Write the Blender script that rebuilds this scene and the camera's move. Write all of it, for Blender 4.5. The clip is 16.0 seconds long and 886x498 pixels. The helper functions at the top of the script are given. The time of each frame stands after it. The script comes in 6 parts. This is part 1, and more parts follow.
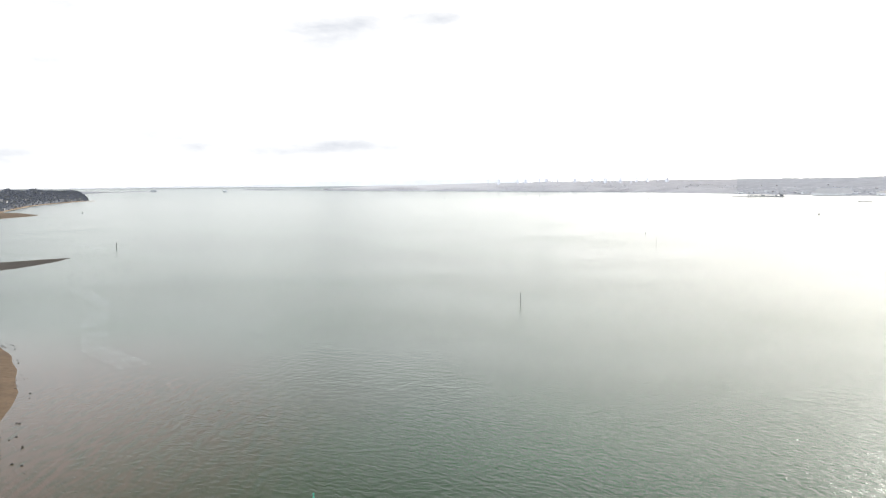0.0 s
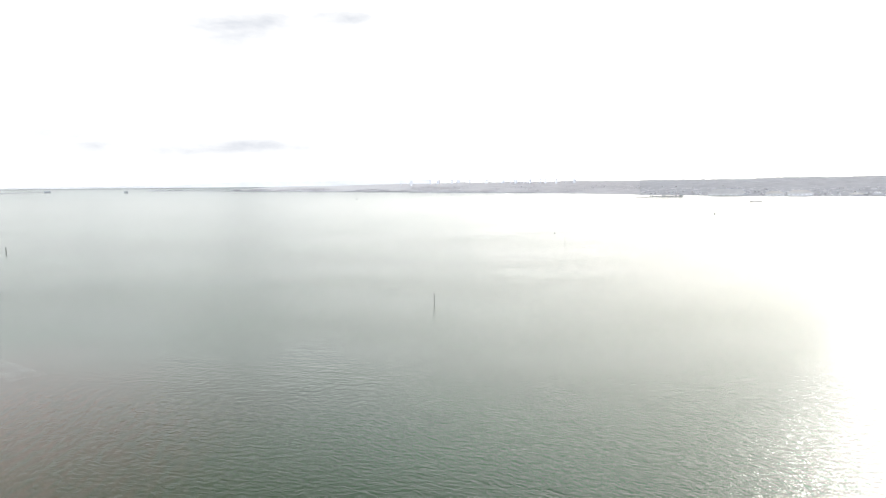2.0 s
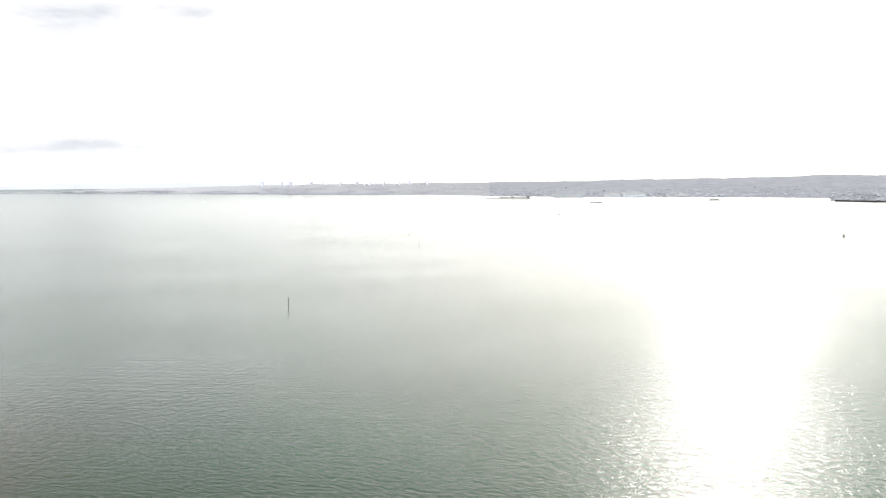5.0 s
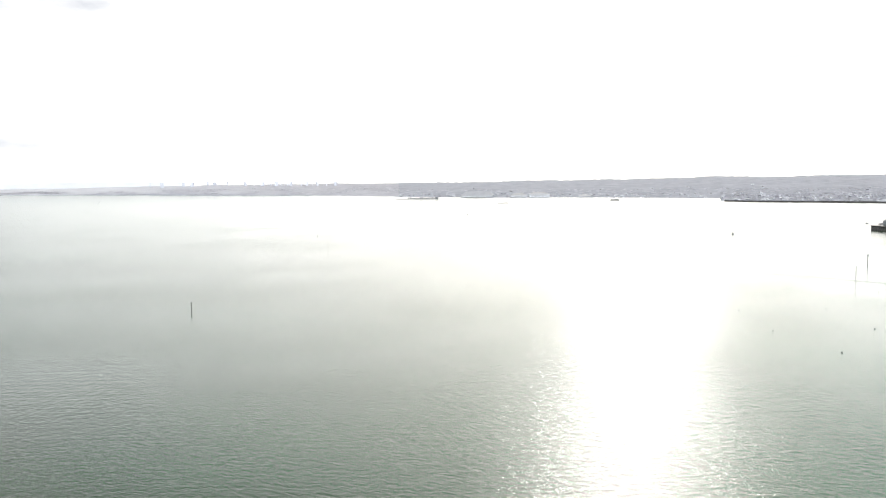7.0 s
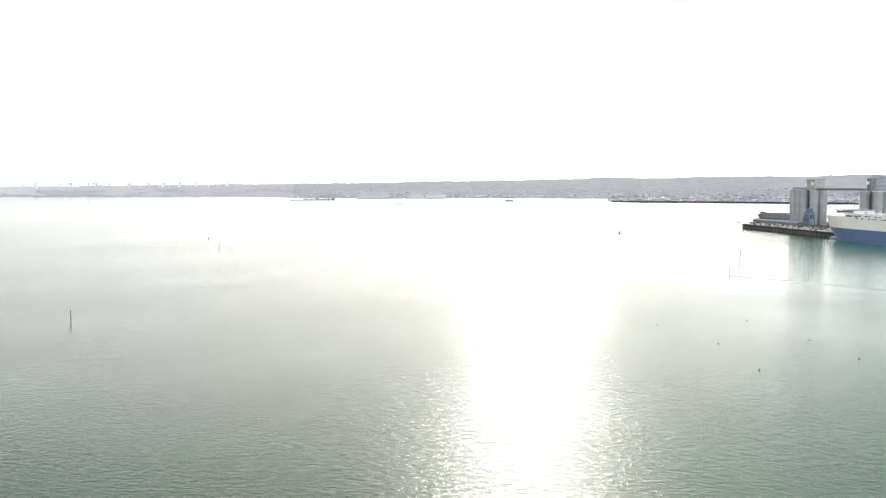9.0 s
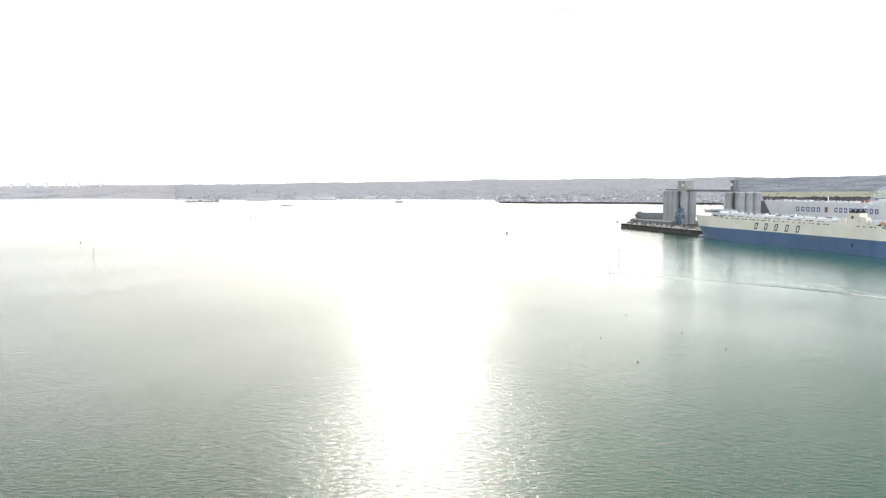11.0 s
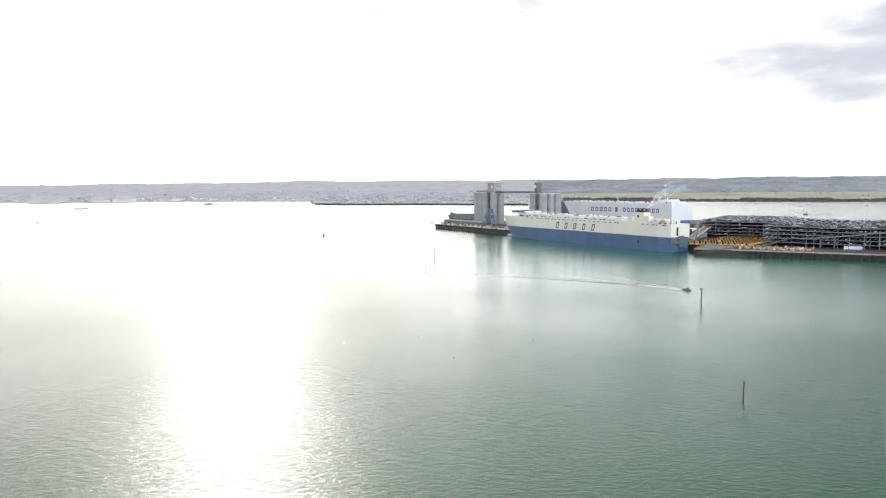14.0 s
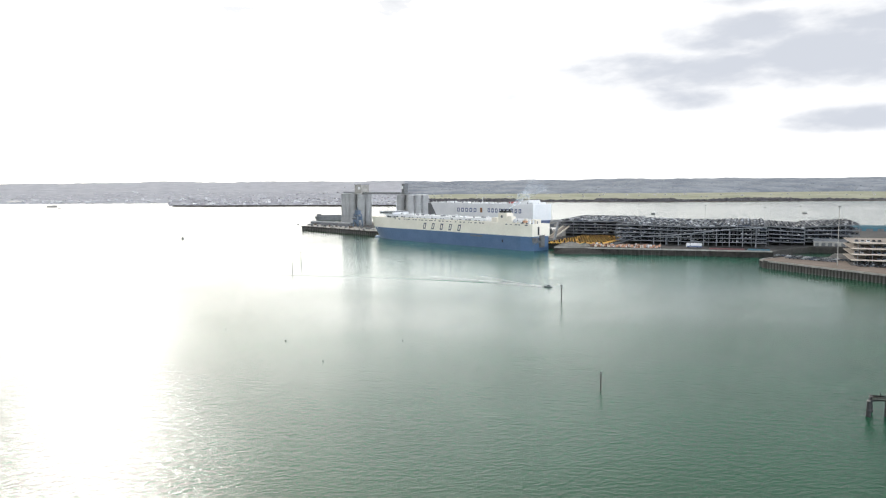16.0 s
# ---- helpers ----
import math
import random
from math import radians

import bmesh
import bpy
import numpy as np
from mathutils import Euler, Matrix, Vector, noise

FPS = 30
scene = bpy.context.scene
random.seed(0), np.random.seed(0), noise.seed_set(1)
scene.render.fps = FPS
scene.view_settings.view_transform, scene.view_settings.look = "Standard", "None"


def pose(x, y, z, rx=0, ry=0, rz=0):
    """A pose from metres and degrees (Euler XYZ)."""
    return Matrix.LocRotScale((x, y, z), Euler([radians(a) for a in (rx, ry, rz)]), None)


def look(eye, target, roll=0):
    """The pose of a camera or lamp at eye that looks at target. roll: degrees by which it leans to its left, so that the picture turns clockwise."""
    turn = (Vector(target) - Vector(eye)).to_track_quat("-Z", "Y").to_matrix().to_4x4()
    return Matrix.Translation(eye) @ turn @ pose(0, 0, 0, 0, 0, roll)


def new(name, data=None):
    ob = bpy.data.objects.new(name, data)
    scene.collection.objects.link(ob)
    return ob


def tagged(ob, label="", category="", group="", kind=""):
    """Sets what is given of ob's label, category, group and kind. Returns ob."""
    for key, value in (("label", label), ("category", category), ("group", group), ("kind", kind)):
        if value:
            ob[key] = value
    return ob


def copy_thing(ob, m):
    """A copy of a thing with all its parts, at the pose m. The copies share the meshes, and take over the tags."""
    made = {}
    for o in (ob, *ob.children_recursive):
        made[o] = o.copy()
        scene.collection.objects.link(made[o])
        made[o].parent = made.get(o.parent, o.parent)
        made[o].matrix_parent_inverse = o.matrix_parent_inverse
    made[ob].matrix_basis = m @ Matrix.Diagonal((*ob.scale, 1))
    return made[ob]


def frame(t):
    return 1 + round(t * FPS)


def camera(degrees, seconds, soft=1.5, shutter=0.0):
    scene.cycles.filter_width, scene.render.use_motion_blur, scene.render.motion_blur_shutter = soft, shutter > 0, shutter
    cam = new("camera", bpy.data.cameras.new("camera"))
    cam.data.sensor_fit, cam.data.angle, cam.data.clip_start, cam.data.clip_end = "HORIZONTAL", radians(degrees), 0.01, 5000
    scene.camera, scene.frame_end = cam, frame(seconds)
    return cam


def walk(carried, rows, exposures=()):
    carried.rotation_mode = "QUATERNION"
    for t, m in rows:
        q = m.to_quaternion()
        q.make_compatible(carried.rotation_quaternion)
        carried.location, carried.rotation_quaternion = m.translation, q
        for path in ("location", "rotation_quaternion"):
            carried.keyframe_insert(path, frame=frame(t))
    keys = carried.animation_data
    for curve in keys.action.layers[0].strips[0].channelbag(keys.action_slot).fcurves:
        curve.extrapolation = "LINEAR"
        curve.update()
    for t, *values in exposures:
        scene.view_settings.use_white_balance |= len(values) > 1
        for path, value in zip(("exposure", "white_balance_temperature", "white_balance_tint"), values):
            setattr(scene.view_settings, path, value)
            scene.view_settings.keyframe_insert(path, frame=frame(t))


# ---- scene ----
cam = camera(62.75, 16.0, soft=1.2)

EYE = (0.0, 0.0, 55.0)


def heading(bearing, pitch, roll):
    """Camera pose at EYE: bearing clockwise from +y, pitch up, roll as in look()."""
    b, p = radians(bearing), radians(pitch)
    way = Vector((math.sin(b) * math.cos(p), math.cos(b) * math.cos(p), math.sin(p)))
    return look(EYE, Vector(EYE) + way * 100, roll)


# seconds, bearing, pitch, roll of a hovering drone that turns on the spot
PATH = [
    (0.0, 0.00, -5.058, -0.55),
    (0.5, 1.64, -5.059, -0.54),
    (1.0, 3.31, -5.059, -0.53),
    (1.5, 5.07, -5.058, -0.53),
    (2.0, 6.85, -5.056, -0.52),
    (2.5, 8.63, -5.053, -0.51),
    (3.0, 10.45, -5.047, -0.51),
    (3.5, 12.20, -5.040, -0.51),
    (4.0, 14.38, -5.033, -0.51),
    (6.5, 23.48, -5.020, -0.50),
    (7.0, 25.43, -5.022, -0.49),
    (7.5, 27.54, -5.023, -0.48),
    (8.0, 29.52, -5.023, -0.46),
    (8.5, 31.50, -5.020, -0.44),
    (11.0, 42.20, -4.981, -0.36),
    (11.5, 44.40, -4.973, -0.35),
    (12.0, 46.57, -4.964, -0.34),
    (12.5, 48.91, -4.955, -0.34),
    (13.0, 51.34, -4.947, -0.33),
    (13.5, 53.96, -4.938, -0.33),
    (14.0, 56.58, -4.929, -0.32),
    (14.5, 59.11, -4.920, -0.30),
    (15.0, 61.66, -4.911, -0.29),
    (15.5, 64.22, -4.902, -0.28),
    (16.0, 66.99, -4.892, -0.26),
]
walk(cam, [(t, heading(b, p, r)) for t, b, p, r in PATH])

# ---- light ----
SUN_BEARING, SUN_HEIGHT = 39.4, 33.0
scene.view_settings.exposure = 1.0

world = bpy.data.worlds.new("hazy_sky")
scene.world = world
world.use_nodes = True


def link(tree, a, b):
    tree.links.new(a, b)


def math_node(tree, op, a, b=0.5, clamp=False):
    n = tree.nodes.new("ShaderNodeMath")
    n.operation, n.use_clamp = op, clamp
    for i, v in enumerate((a, b)):
        if isinstance(v, (int, float)):
            n.inputs[i].default_value = v
        else:
            link(tree, v, n.inputs[i])
    return n.outputs[0]


def build_world():
    tree = world.node_tree
    nodes = tree.nodes
    nodes.clear()
    out = nodes.new("ShaderNodeOutputWorld")
    bg = nodes.new("ShaderNodeBackground")
    sky = nodes.new("ShaderNodeTexSky")
    sky.sky_type = "NISHITA"
    sky.sun_disc = False
    sky.sun_elevation, sky.sun_rotation = radians(SUN_HEIGHT), radians(SUN_BEARING)
    sky.air_density, sky.dust_density, sky.ozone_density = 1.0, 3.0, 1.0
    coord = nodes.new("ShaderNodeTexCoord")
    way = coord.outputs["Generated"]
    sep = nodes.new("ShaderNodeSeparateXYZ")
    link(tree, way, sep.inputs[0])
    # thin high veil of cloud, white, over the whole sky
    veil = nodes.new("ShaderNodeMix")
    veil.data_type = "RGBA"
    veil.inputs["Factor"].default_value = 0.7
    link(tree, sky.outputs[0], veil.inputs["A"])
    toward = nodes.new("ShaderNodeVectorMath")
    toward.operation = "DOT_PRODUCT"
    s0, s1 = radians(SUN_BEARING), radians(SUN_HEIGHT)
    toward.inputs[1].default_value = (math.sin(s0) * math.cos(s1), math.cos(s0) * math.cos(s1), math.sin(s1))
    link(tree, way, toward.inputs[0])
    # the veil scatters the sun's light forwards
    glow = math_node(tree, "POWER", math_node(tree, "MAXIMUM", toward.outputs["Value"], 0.0), 6.0)
    glow = math_node(tree, "ADD", math_node(tree, "MULTIPLY", glow, 1.4), 0.95)
    # unseen sky opposite the sun, brightened as added fill for the shaded faces
    back = math_node(tree, "MAXIMUM", math_node(tree, "MULTIPLY", toward.outputs["Value"], -1.0), 0.0)
    shine = nodes.new("ShaderNodeVectorMath")
    shine.operation = "SCALE"
    shine.inputs[0].default_value = (9.95, 10.1, 10.2)
    link(tree, glow, shine.inputs["Scale"])
    clear = nodes.new("ShaderNodeVectorMath")
    clear.operation = "SCALE"
    clear.inputs[0].default_value = (41.0, 45.0, 50.0)
    link(tree, back, clear.inputs["Scale"])
    both = nodes.new("ShaderNodeVectorMath")
    link(tree, shine.outputs[0], both.inputs[0])
    link(tree, clear.outputs[0], both.inputs[1])
    link(tree, both.outputs[0], veil.inputs["B"])
    # cloud banks drawn out along the horizon
    flat = nodes.new("ShaderNodeMapping")
    flat.inputs["Scale"].default_value = (1.0, 1.0, 3.2)
    link(tree, way, flat.inputs["Vector"])
    noise_tex = nodes.new("ShaderNodeTexNoise")
    noise_tex.inputs["Scale"].default_value = 8.5
    noise_tex.inputs["Detail"].default_value = 8
    noise_tex.inputs["Roughness"].default_value = 0.55
    link(tree, flat.outputs[0], noise_tex.inputs["Vector"])
    total = None
    # bearing, height, half width, half height of the cloud banks, degrees, and density
    for b, e, wb, we, d in CLOUDS:
        r, q = radians(b), radians(e)
        dot = nodes.new("ShaderNodeVectorMath")
        dot.operation = "DOT_PRODUCT"
        dot.inputs[1].default_value = (math.cos(r), -math.sin(r), 0)
        link(tree, way, dot.inputs[0])
        front = nodes.new("ShaderNodeVectorMath")
        front.operation = "DOT_PRODUCT"
        front.inputs[1].default_value = (math.sin(r), math.cos(r), 0)
        link(tree, way, front.inputs[0])
        x = math_node(tree, "DIVIDE", dot.outputs["Value"], math.sin(radians(wb)))
        z = math_node(tree, "DIVIDE", math_node(tree, "SUBTRACT", sep.outputs[2], math.sin(q)), math.sin(radians(we)))
        rr = math_node(tree, "ADD", math_node(tree, "MULTIPLY", x, x), math_node(tree, "MULTIPLY", z, z))
        one = math_node(tree, "MAXIMUM", math_node(tree, "SUBTRACT", d, rr), -1.0)
        one = math_node(tree, "SUBTRACT", one, math_node(tree, "LESS_THAN", front.outputs["Value"], 0.0))
        total = one if total is None else math_node(tree, "MAXIMUM", total, one)
    torn = math_node(tree, "MULTIPLY", math_node(tree, "SUBTRACT", noise_tex.outputs[0], 0.5), 4.2)
    edge = nodes.new("ShaderNodeMapRange")
    edge.interpolation_type = "SMOOTHSTEP"
    for k, v in zip(("From Min", "From Max", "To Min", "To Max"), (-0.5, 1.1, 0.0, 1.0)):
        edge.inputs[k].default_value = v
    link(tree, math_node(tree, "ADD", total, torn), edge.inputs[0])
    cover = edge.outputs[0]
    grey = nodes.new("ShaderNodeMix")
    grey.data_type = "RGBA"
    link(tree, math_node(tree, "MULTIPLY", cover, 10.0, True), grey.inputs["Factor"])
    # thin cloud is nearly as bright as the veil, thick cloud grey
    thick = nodes.new("ShaderNodeMix")
    thick.data_type = "RGBA"
    link(tree, cover, thick.inputs["Factor"])
    thick.inputs["A"].default_value, thick.inputs["B"].default_value = (5.3, 5.35, 5.45, 1), (3.4, 3.58, 3.95, 1)
    link(tree, thick.outputs["Result"], grey.inputs["B"])
    link(tree, veil.outputs["Result"], grey.inputs["A"])
    # haze is brightest low down and thins towards the zenith
    thin = nodes.new("ShaderNodeMapRange")
    thin.interpolation_type = "SMOOTHSTEP"
    for i, v in zip(("From Min", "From Max", "To Min", "To Max"), (0.18, 0.52, 1.0, 0.13)):
        thin.inputs[i].default_value = v
    link(tree, sep.outputs[2], thin.inputs[0])
    dome = nodes.new("ShaderNodeVectorMath")
    dome.operation = "SCALE"
    link(tree, grey.outputs["Result"], dome.inputs[0])
    link(tree, thin.outputs[0], dome.inputs["Scale"])
    link(tree, dome.outputs[0], bg.inputs[0])
    bg.inputs[1].default_value = 0.1
    link(tree, bg.outputs[0], out.inputs[0])


CLOUDS = [(-8.3, 11.8, 4.6, 1.9, 0.1), (-8.9, 10.9, 2.6, 1.6, 0.1), (-0.4, 12.4, 3.4, 1.0, -0.15), (-21.5, 3.85, 7.5, 0.6, -0.05), (-16.1, 2.85, 8.5, 0.7, -0.12), (-7.5, 2.95, 7, 0.7, -0.1), (-38, 6, 30, 11, -0.3),
          (85.5, 8.2, 8.2, 1.5, 0.9), (88.5, 10.6, 5.4, 1.6, 0.8), (95.6, 8.9, 7.0, 2.0, 1.0), (86.2, 6.4, 4.2, 1.0, 0.7), (98, 4.6, 6.2, 0.9, 0.85), (99, 11, 6, 1.5, 0.9), (90, 13.2, 5, 0.8, 0.6), (112, 8, 14, 4, 1.0),
          # two unseen banks above the view, added to dim the sky reflected in the water
          (100, 22, 28, 8, 0.7), (-16, 23, 26, 8, 0.0)]
build_world()

sun_data = bpy.data.lights.new("sun", "SUN")
sun_data.energy, sun_data.angle, sun_data.color = 1.14, radians(0.8), (1.0, 0.965, 0.91)
sun = new("sun", sun_data)
sb, se = radians(SUN_BEARING), radians(SUN_HEIGHT)
sun.matrix_world = look((math.sin(sb) * math.cos(se) * 500, math.cos(sb) * math.cos(se) * 500, math.sin(se) * 500), (0, 0, 0))


# ---- materials ----
def surface(name, dark, light, scale=1.0, rough=0.7, metal=0.0, bump=0.1, fine=6.0, vary=0.0, spec=0.5):
    """Two-scale procedural surface: broad blotches between two colours, fine grain in the relief. scale: blotches a metre."""
    m = bpy.data.materials.new(name)
    m.use_nodes = True
    t = m.node_tree
    b = t.nodes["Principled BSDF"]
    co = t.nodes.new("ShaderNodeTexCoord").outputs["Object"]
    big, small = (t.nodes.new("ShaderNodeTexNoise") for _ in range(2))
    for n, s in ((big, scale), (small, scale * fine)):
        n.inputs["Scale"].default_value, n.inputs["Detail"].default_value = s, 4
        link(t, co, n.inputs["Vector"])
    mixed = math_node(t, "ADD", math_node(t, "MULTIPLY", big.outputs[0], 0.65), math_node(t, "MULTIPLY", small.outputs[0], 0.35))
    if vary:
        info = t.nodes.new("ShaderNodeObjectInfo")
        mixed = math_node(t, "ADD", mixed, math_node(t, "MULTIPLY", math_node(t, "SUBTRACT", info.outputs["Random"], 0.5), vary))
    ramp = t.nodes.new("ShaderNodeValToRGB")
    ramp.color_ramp.elements[0].position, ramp.color_ramp.elements[1].position = 0.34, 0.66
    ramp.color_ramp.elements[0].color, ramp.color_ramp.elements[1].color = (*dark, 1), (*light, 1)
    link(t, mixed, ramp.inputs[0])
    link(t, ramp.outputs[0], b.inputs["Base Color"])
    b.inputs["Roughness"].default_value, b.inputs["Metallic"].default_value = rough, metal
    b.inputs["Specular IOR Level"].default_value = spec
    if bump:
        bp = t.nodes.new("ShaderNodeBump")
        bp.inputs["Strength"].default_value, bp.inputs["Distance"].default_value = bump, 0.1 / scale
        link(t, small.outputs[0], bp.inputs["Height"])
        link(t, bp.outputs[0], b.inputs["Normal"])
    return m


def island_surface(name, colours, rough=0.85, spec=0.3, sheer=0.0):
    """A surface whose colour changes from piece to piece of one mesh."""
    m = bpy.data.materials.new(name)
    m.use_nodes = True
    t = m.node_tree
    b = t.nodes["Principled BSDF"]
    geo = t.nodes.new("ShaderNodeNewGeometry")
    ramp = t.nodes.new("ShaderNodeValToRGB")
    ramp.color_ramp.interpolation = "CONSTANT"
    while len(ramp.color_ramp.elements) < len(colours):
        ramp.color_ramp.elements.new(0.5)
    for i, (e, c) in enumerate(zip(ramp.color_ramp.elements, colours)):
        e.position, e.color = i / len(colours), (*c, 1)
    link(t, geo.outputs["Random Per Island"], ramp.inputs[0])
    link(t, ramp.outputs[0], b.inputs["Base Color"])
    b.inputs["Roughness"].default_value = rough
    b.inputs["Specular IOR Level"].default_value = spec
    if sheer:
        # bare twigs let light through
        tr, mx = t.nodes.new("ShaderNodeBsdfTranslucent"), t.nodes.new("ShaderNodeMixShader")
        link(t, ramp.outputs[0], tr.inputs[0])
        mx.inputs[0].default_value = sheer
        link(t, b.outputs[0], mx.inputs[1])
        link(t, tr.outputs[0], mx.inputs[2])
        link(t, mx.outputs[0], t.nodes["Material Output"].inputs[0])
    return m


WIND = 53.0


def water_surface():
    m = bpy.data.materials.new("estuary_water")
    m.use_nodes = True
    t = m.node_tree
    b = t.nodes["Principled BSDF"]
    co = t.nodes.new("ShaderNodeTexCoord").outputs["Object"]

    def noise_at(scale, stretch, turn, detail):
        mp = t.nodes.new("ShaderNodeMapping")
        mp.inputs["Rotation"].default_value = (0, 0, radians(turn))
        mp.inputs["Scale"].default_value = (scale, scale * stretch, scale)
        link(t, co, mp.inputs["Vector"])
        n = t.nodes.new("ShaderNodeTexNoise")
        n.inputs["Scale"].default_value, n.inputs["Detail"].default_value = 1.0, detail
        link(t, mp.outputs[0], n.inputs["Vector"])
        return n.outputs[0]

    def waves_at(scale, stretch, detail):
        """Noise drawn out along the wave crests."""
        mp = t.nodes.new("ShaderNodeMapping")
        mp.vector_type = "TEXTURE"
        mp.inputs["Rotation"].default_value = (0, 0, radians(-WIND))
        mp.inputs["Scale"].default_value = (stretch / scale, 1 / scale, 1)
        link(t, co, mp.inputs["Vector"])
        n = t.nodes.new("ShaderNodeTexNoise")
        n.inputs["Scale"].default_value, n.inputs["Detail"].default_value = 1.0, detail
        link(t, mp.outputs[0], n.inputs["Vector"])
        return n.outputs[0]

    chop = waves_at(1.1, 1.8, 3)
    ripple = waves_at(3.6, 1.6, 1)
    bars = noise_at(0.5, 0.3, -62, 1)
    patch = noise_at(0.006, 1.6, 10, 3)
    mud = noise_at(0.012, 0.7, -40, 4)
    def zone(x, y, near, far):
        """One near a place, nought far from it, with an uneven edge."""
        off = t.nodes.new("ShaderNodeVectorMath")
        off.operation = "DISTANCE"
        link(t, co, off.inputs[0])
        off.inputs[1].default_value = (x, y, 0)
        fall = t.nodes.new("ShaderNodeMapRange")
        fall.interpolation_type = "SMOOTHSTEP"
        for k, v in zip(("From Min", "From Max", "To Min", "To Max"), (near, far, 1.0, 0.0)):
            fall.inputs[k].default_value = v
        wob = math_node(t, "MULTIPLY", math_node(t, "SUBTRACT", mud, 0.5), (far - near) * 0.8)
        link(t, math_node(t, "ADD", off.outputs["Value"], wob), fall.inputs[0])
        return fall.outputs[0]

    # silty grey-green in mid-stream, green in the deep dredged berths, brown over the shallows off the beach
    tone = None
    for colour, where in ((WATER_STREAM, None), (WATER_DEEP, zone(420, 40, 230, 470)), (WATER_BERTH, zone(590, 180, 130, 310)), (WATER_OLIVE, zone(-170, 120, 120, 330)), (WATER_SAND, math_node(t, "MULTIPLY", zone(-160, 140, 60, 165), math_node(t, "ADD", math_node(t, "MULTIPLY", bars, 1.6), 0.2), True))):
        if tone is None:
            tone = colour
            continue
        mix = t.nodes.new("ShaderNodeMix")
        mix.data_type = "RGBA"
        link(t, where, mix.inputs["Factor"])
        if isinstance(tone, tuple):
            mix.inputs["A"].default_value = (*tone, 1)
        else:
            link(t, tone, mix.inputs["A"])
        mix.inputs["B"].default_value = (*colour, 1)
        tone = mix.outputs["Result"]
    shade = t.nodes.new("ShaderNodeVectorMath")
    shade.operation = "SCALE"
    link(t, tone, shade.inputs[0])
    link(t, math_node(t, "ADD", math_node(t, "MULTIPLY", mud, 0.8), 0.6), shade.inputs["Scale"])
    link(t, shade.outputs[0], b.inputs["Base Color"])
    height = math_node(t, "ADD", math_node(t, "MULTIPLY", chop, 0.24), math_node(t, "MULTIPLY", ripple, 0.14))
    lee = math_node(t, "SUBTRACT", 1.0, math_node(t, "MULTIPLY", zone(-165, 150, 60, 240), 0.75))
    height = math_node(t, "MULTIPLY", height, lee)
    # the docks and the river behind them lie sheltered
    calm = math_node(t, "MAXIMUM", zone(560, 110, 170, 430), zone(1500, 100, 750, 1150))
    height = math_node(t, "MULTIPLY", height, math_node(t, "SUBTRACT", 1.0, math_node(t, "MULTIPLY", calm, 0.6)))
    link(t, math_node(t, "SUBTRACT", WATER_ROUGH, math_node(t, "MULTIPLY", calm, 0.08)), b.inputs["Roughness"])
    height = math_node(t, "MULTIPLY", height, math_node(t, "ADD", math_node(t, "MULTIPLY", math_node(t, "MULTIPLY", math_node(t, "SUBTRACT", patch, 0.36), 3.5, True), 0.4), 0.65))
    bp = t.nodes.new("ShaderNodeBump")
    bp.inputs["Strength"].default_value, bp.inputs["Distance"].default_value = WAVE, 1.0
    link(t, height, bp.inputs["Height"])
    link(t, bp.outputs[0], b.inputs["Normal"])
    b.inputs["IOR"].default_value = 1.333
    return m


WATER_STREAM, WATER_DEEP, WATER_OLIVE, WATER_SAND = (0.019, 0.062, 0.022), (0.015, 0.092, 0.047), (0.024, 0.064, 0.025), (0.13, 0.088, 0.055)
WATER_BERTH = (0.04, 0.165, 0.115)
WAVE, WATER_ROUGH = 0.74, 0.185
M_WATER = water_surface()
# far-land colours lightened towards lavender to stand in for haze
M_HILL = surface("hazy_winter_woodland", (0.38, 0.388, 0.43), (0.52, 0.527, 0.565), 0.016, 0.95, bump=0.1, spec=0.1)
M_SHORE = surface("hazy_shore_woodland", (0.45, 0.445, 0.48), (0.6, 0.59, 0.62), 0.016, 0.95, bump=0.1, spec=0.1)


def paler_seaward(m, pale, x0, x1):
    """Haze painted into the colour: paler towards the river mouth, woodland tone upstream."""
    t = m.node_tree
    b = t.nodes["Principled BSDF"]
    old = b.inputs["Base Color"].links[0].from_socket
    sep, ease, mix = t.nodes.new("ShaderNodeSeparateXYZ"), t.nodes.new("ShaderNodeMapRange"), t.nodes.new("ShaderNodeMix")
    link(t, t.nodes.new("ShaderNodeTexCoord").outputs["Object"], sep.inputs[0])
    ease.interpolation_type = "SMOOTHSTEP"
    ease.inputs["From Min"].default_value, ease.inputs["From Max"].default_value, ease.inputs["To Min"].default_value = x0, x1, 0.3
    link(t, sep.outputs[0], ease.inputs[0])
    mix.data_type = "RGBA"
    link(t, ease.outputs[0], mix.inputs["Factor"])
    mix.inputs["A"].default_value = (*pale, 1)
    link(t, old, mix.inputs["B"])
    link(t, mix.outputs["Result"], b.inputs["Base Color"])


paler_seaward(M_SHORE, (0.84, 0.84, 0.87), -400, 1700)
# blue-grey of the distant haze is mixed into the forest colour
M_WOOD = surface("hazy_hill_woodland", (0.2, 0.23, 0.275), (0.4, 0.425, 0.465), 0.008, 0.95, bump=0.1, spec=0.1)
M_HEADLAND = surface("headland_scrub", (0.17, 0.19, 0.22), (0.26, 0.275, 0.3), 0.02, 0.95, bump=0.1, spec=0.05)
M_FIELD = surface("grass_field", (0.32, 0.335, 0.235), (0.5, 0.49, 0.385), 0.007, 0.95, bump=0.1, spec=0.1)
M_MUD = surface("tidal_mud", (0.08, 0.07, 0.064), (0.13, 0.115, 0.1), 0.05, 0.9, bump=0.3, spec=0.1)
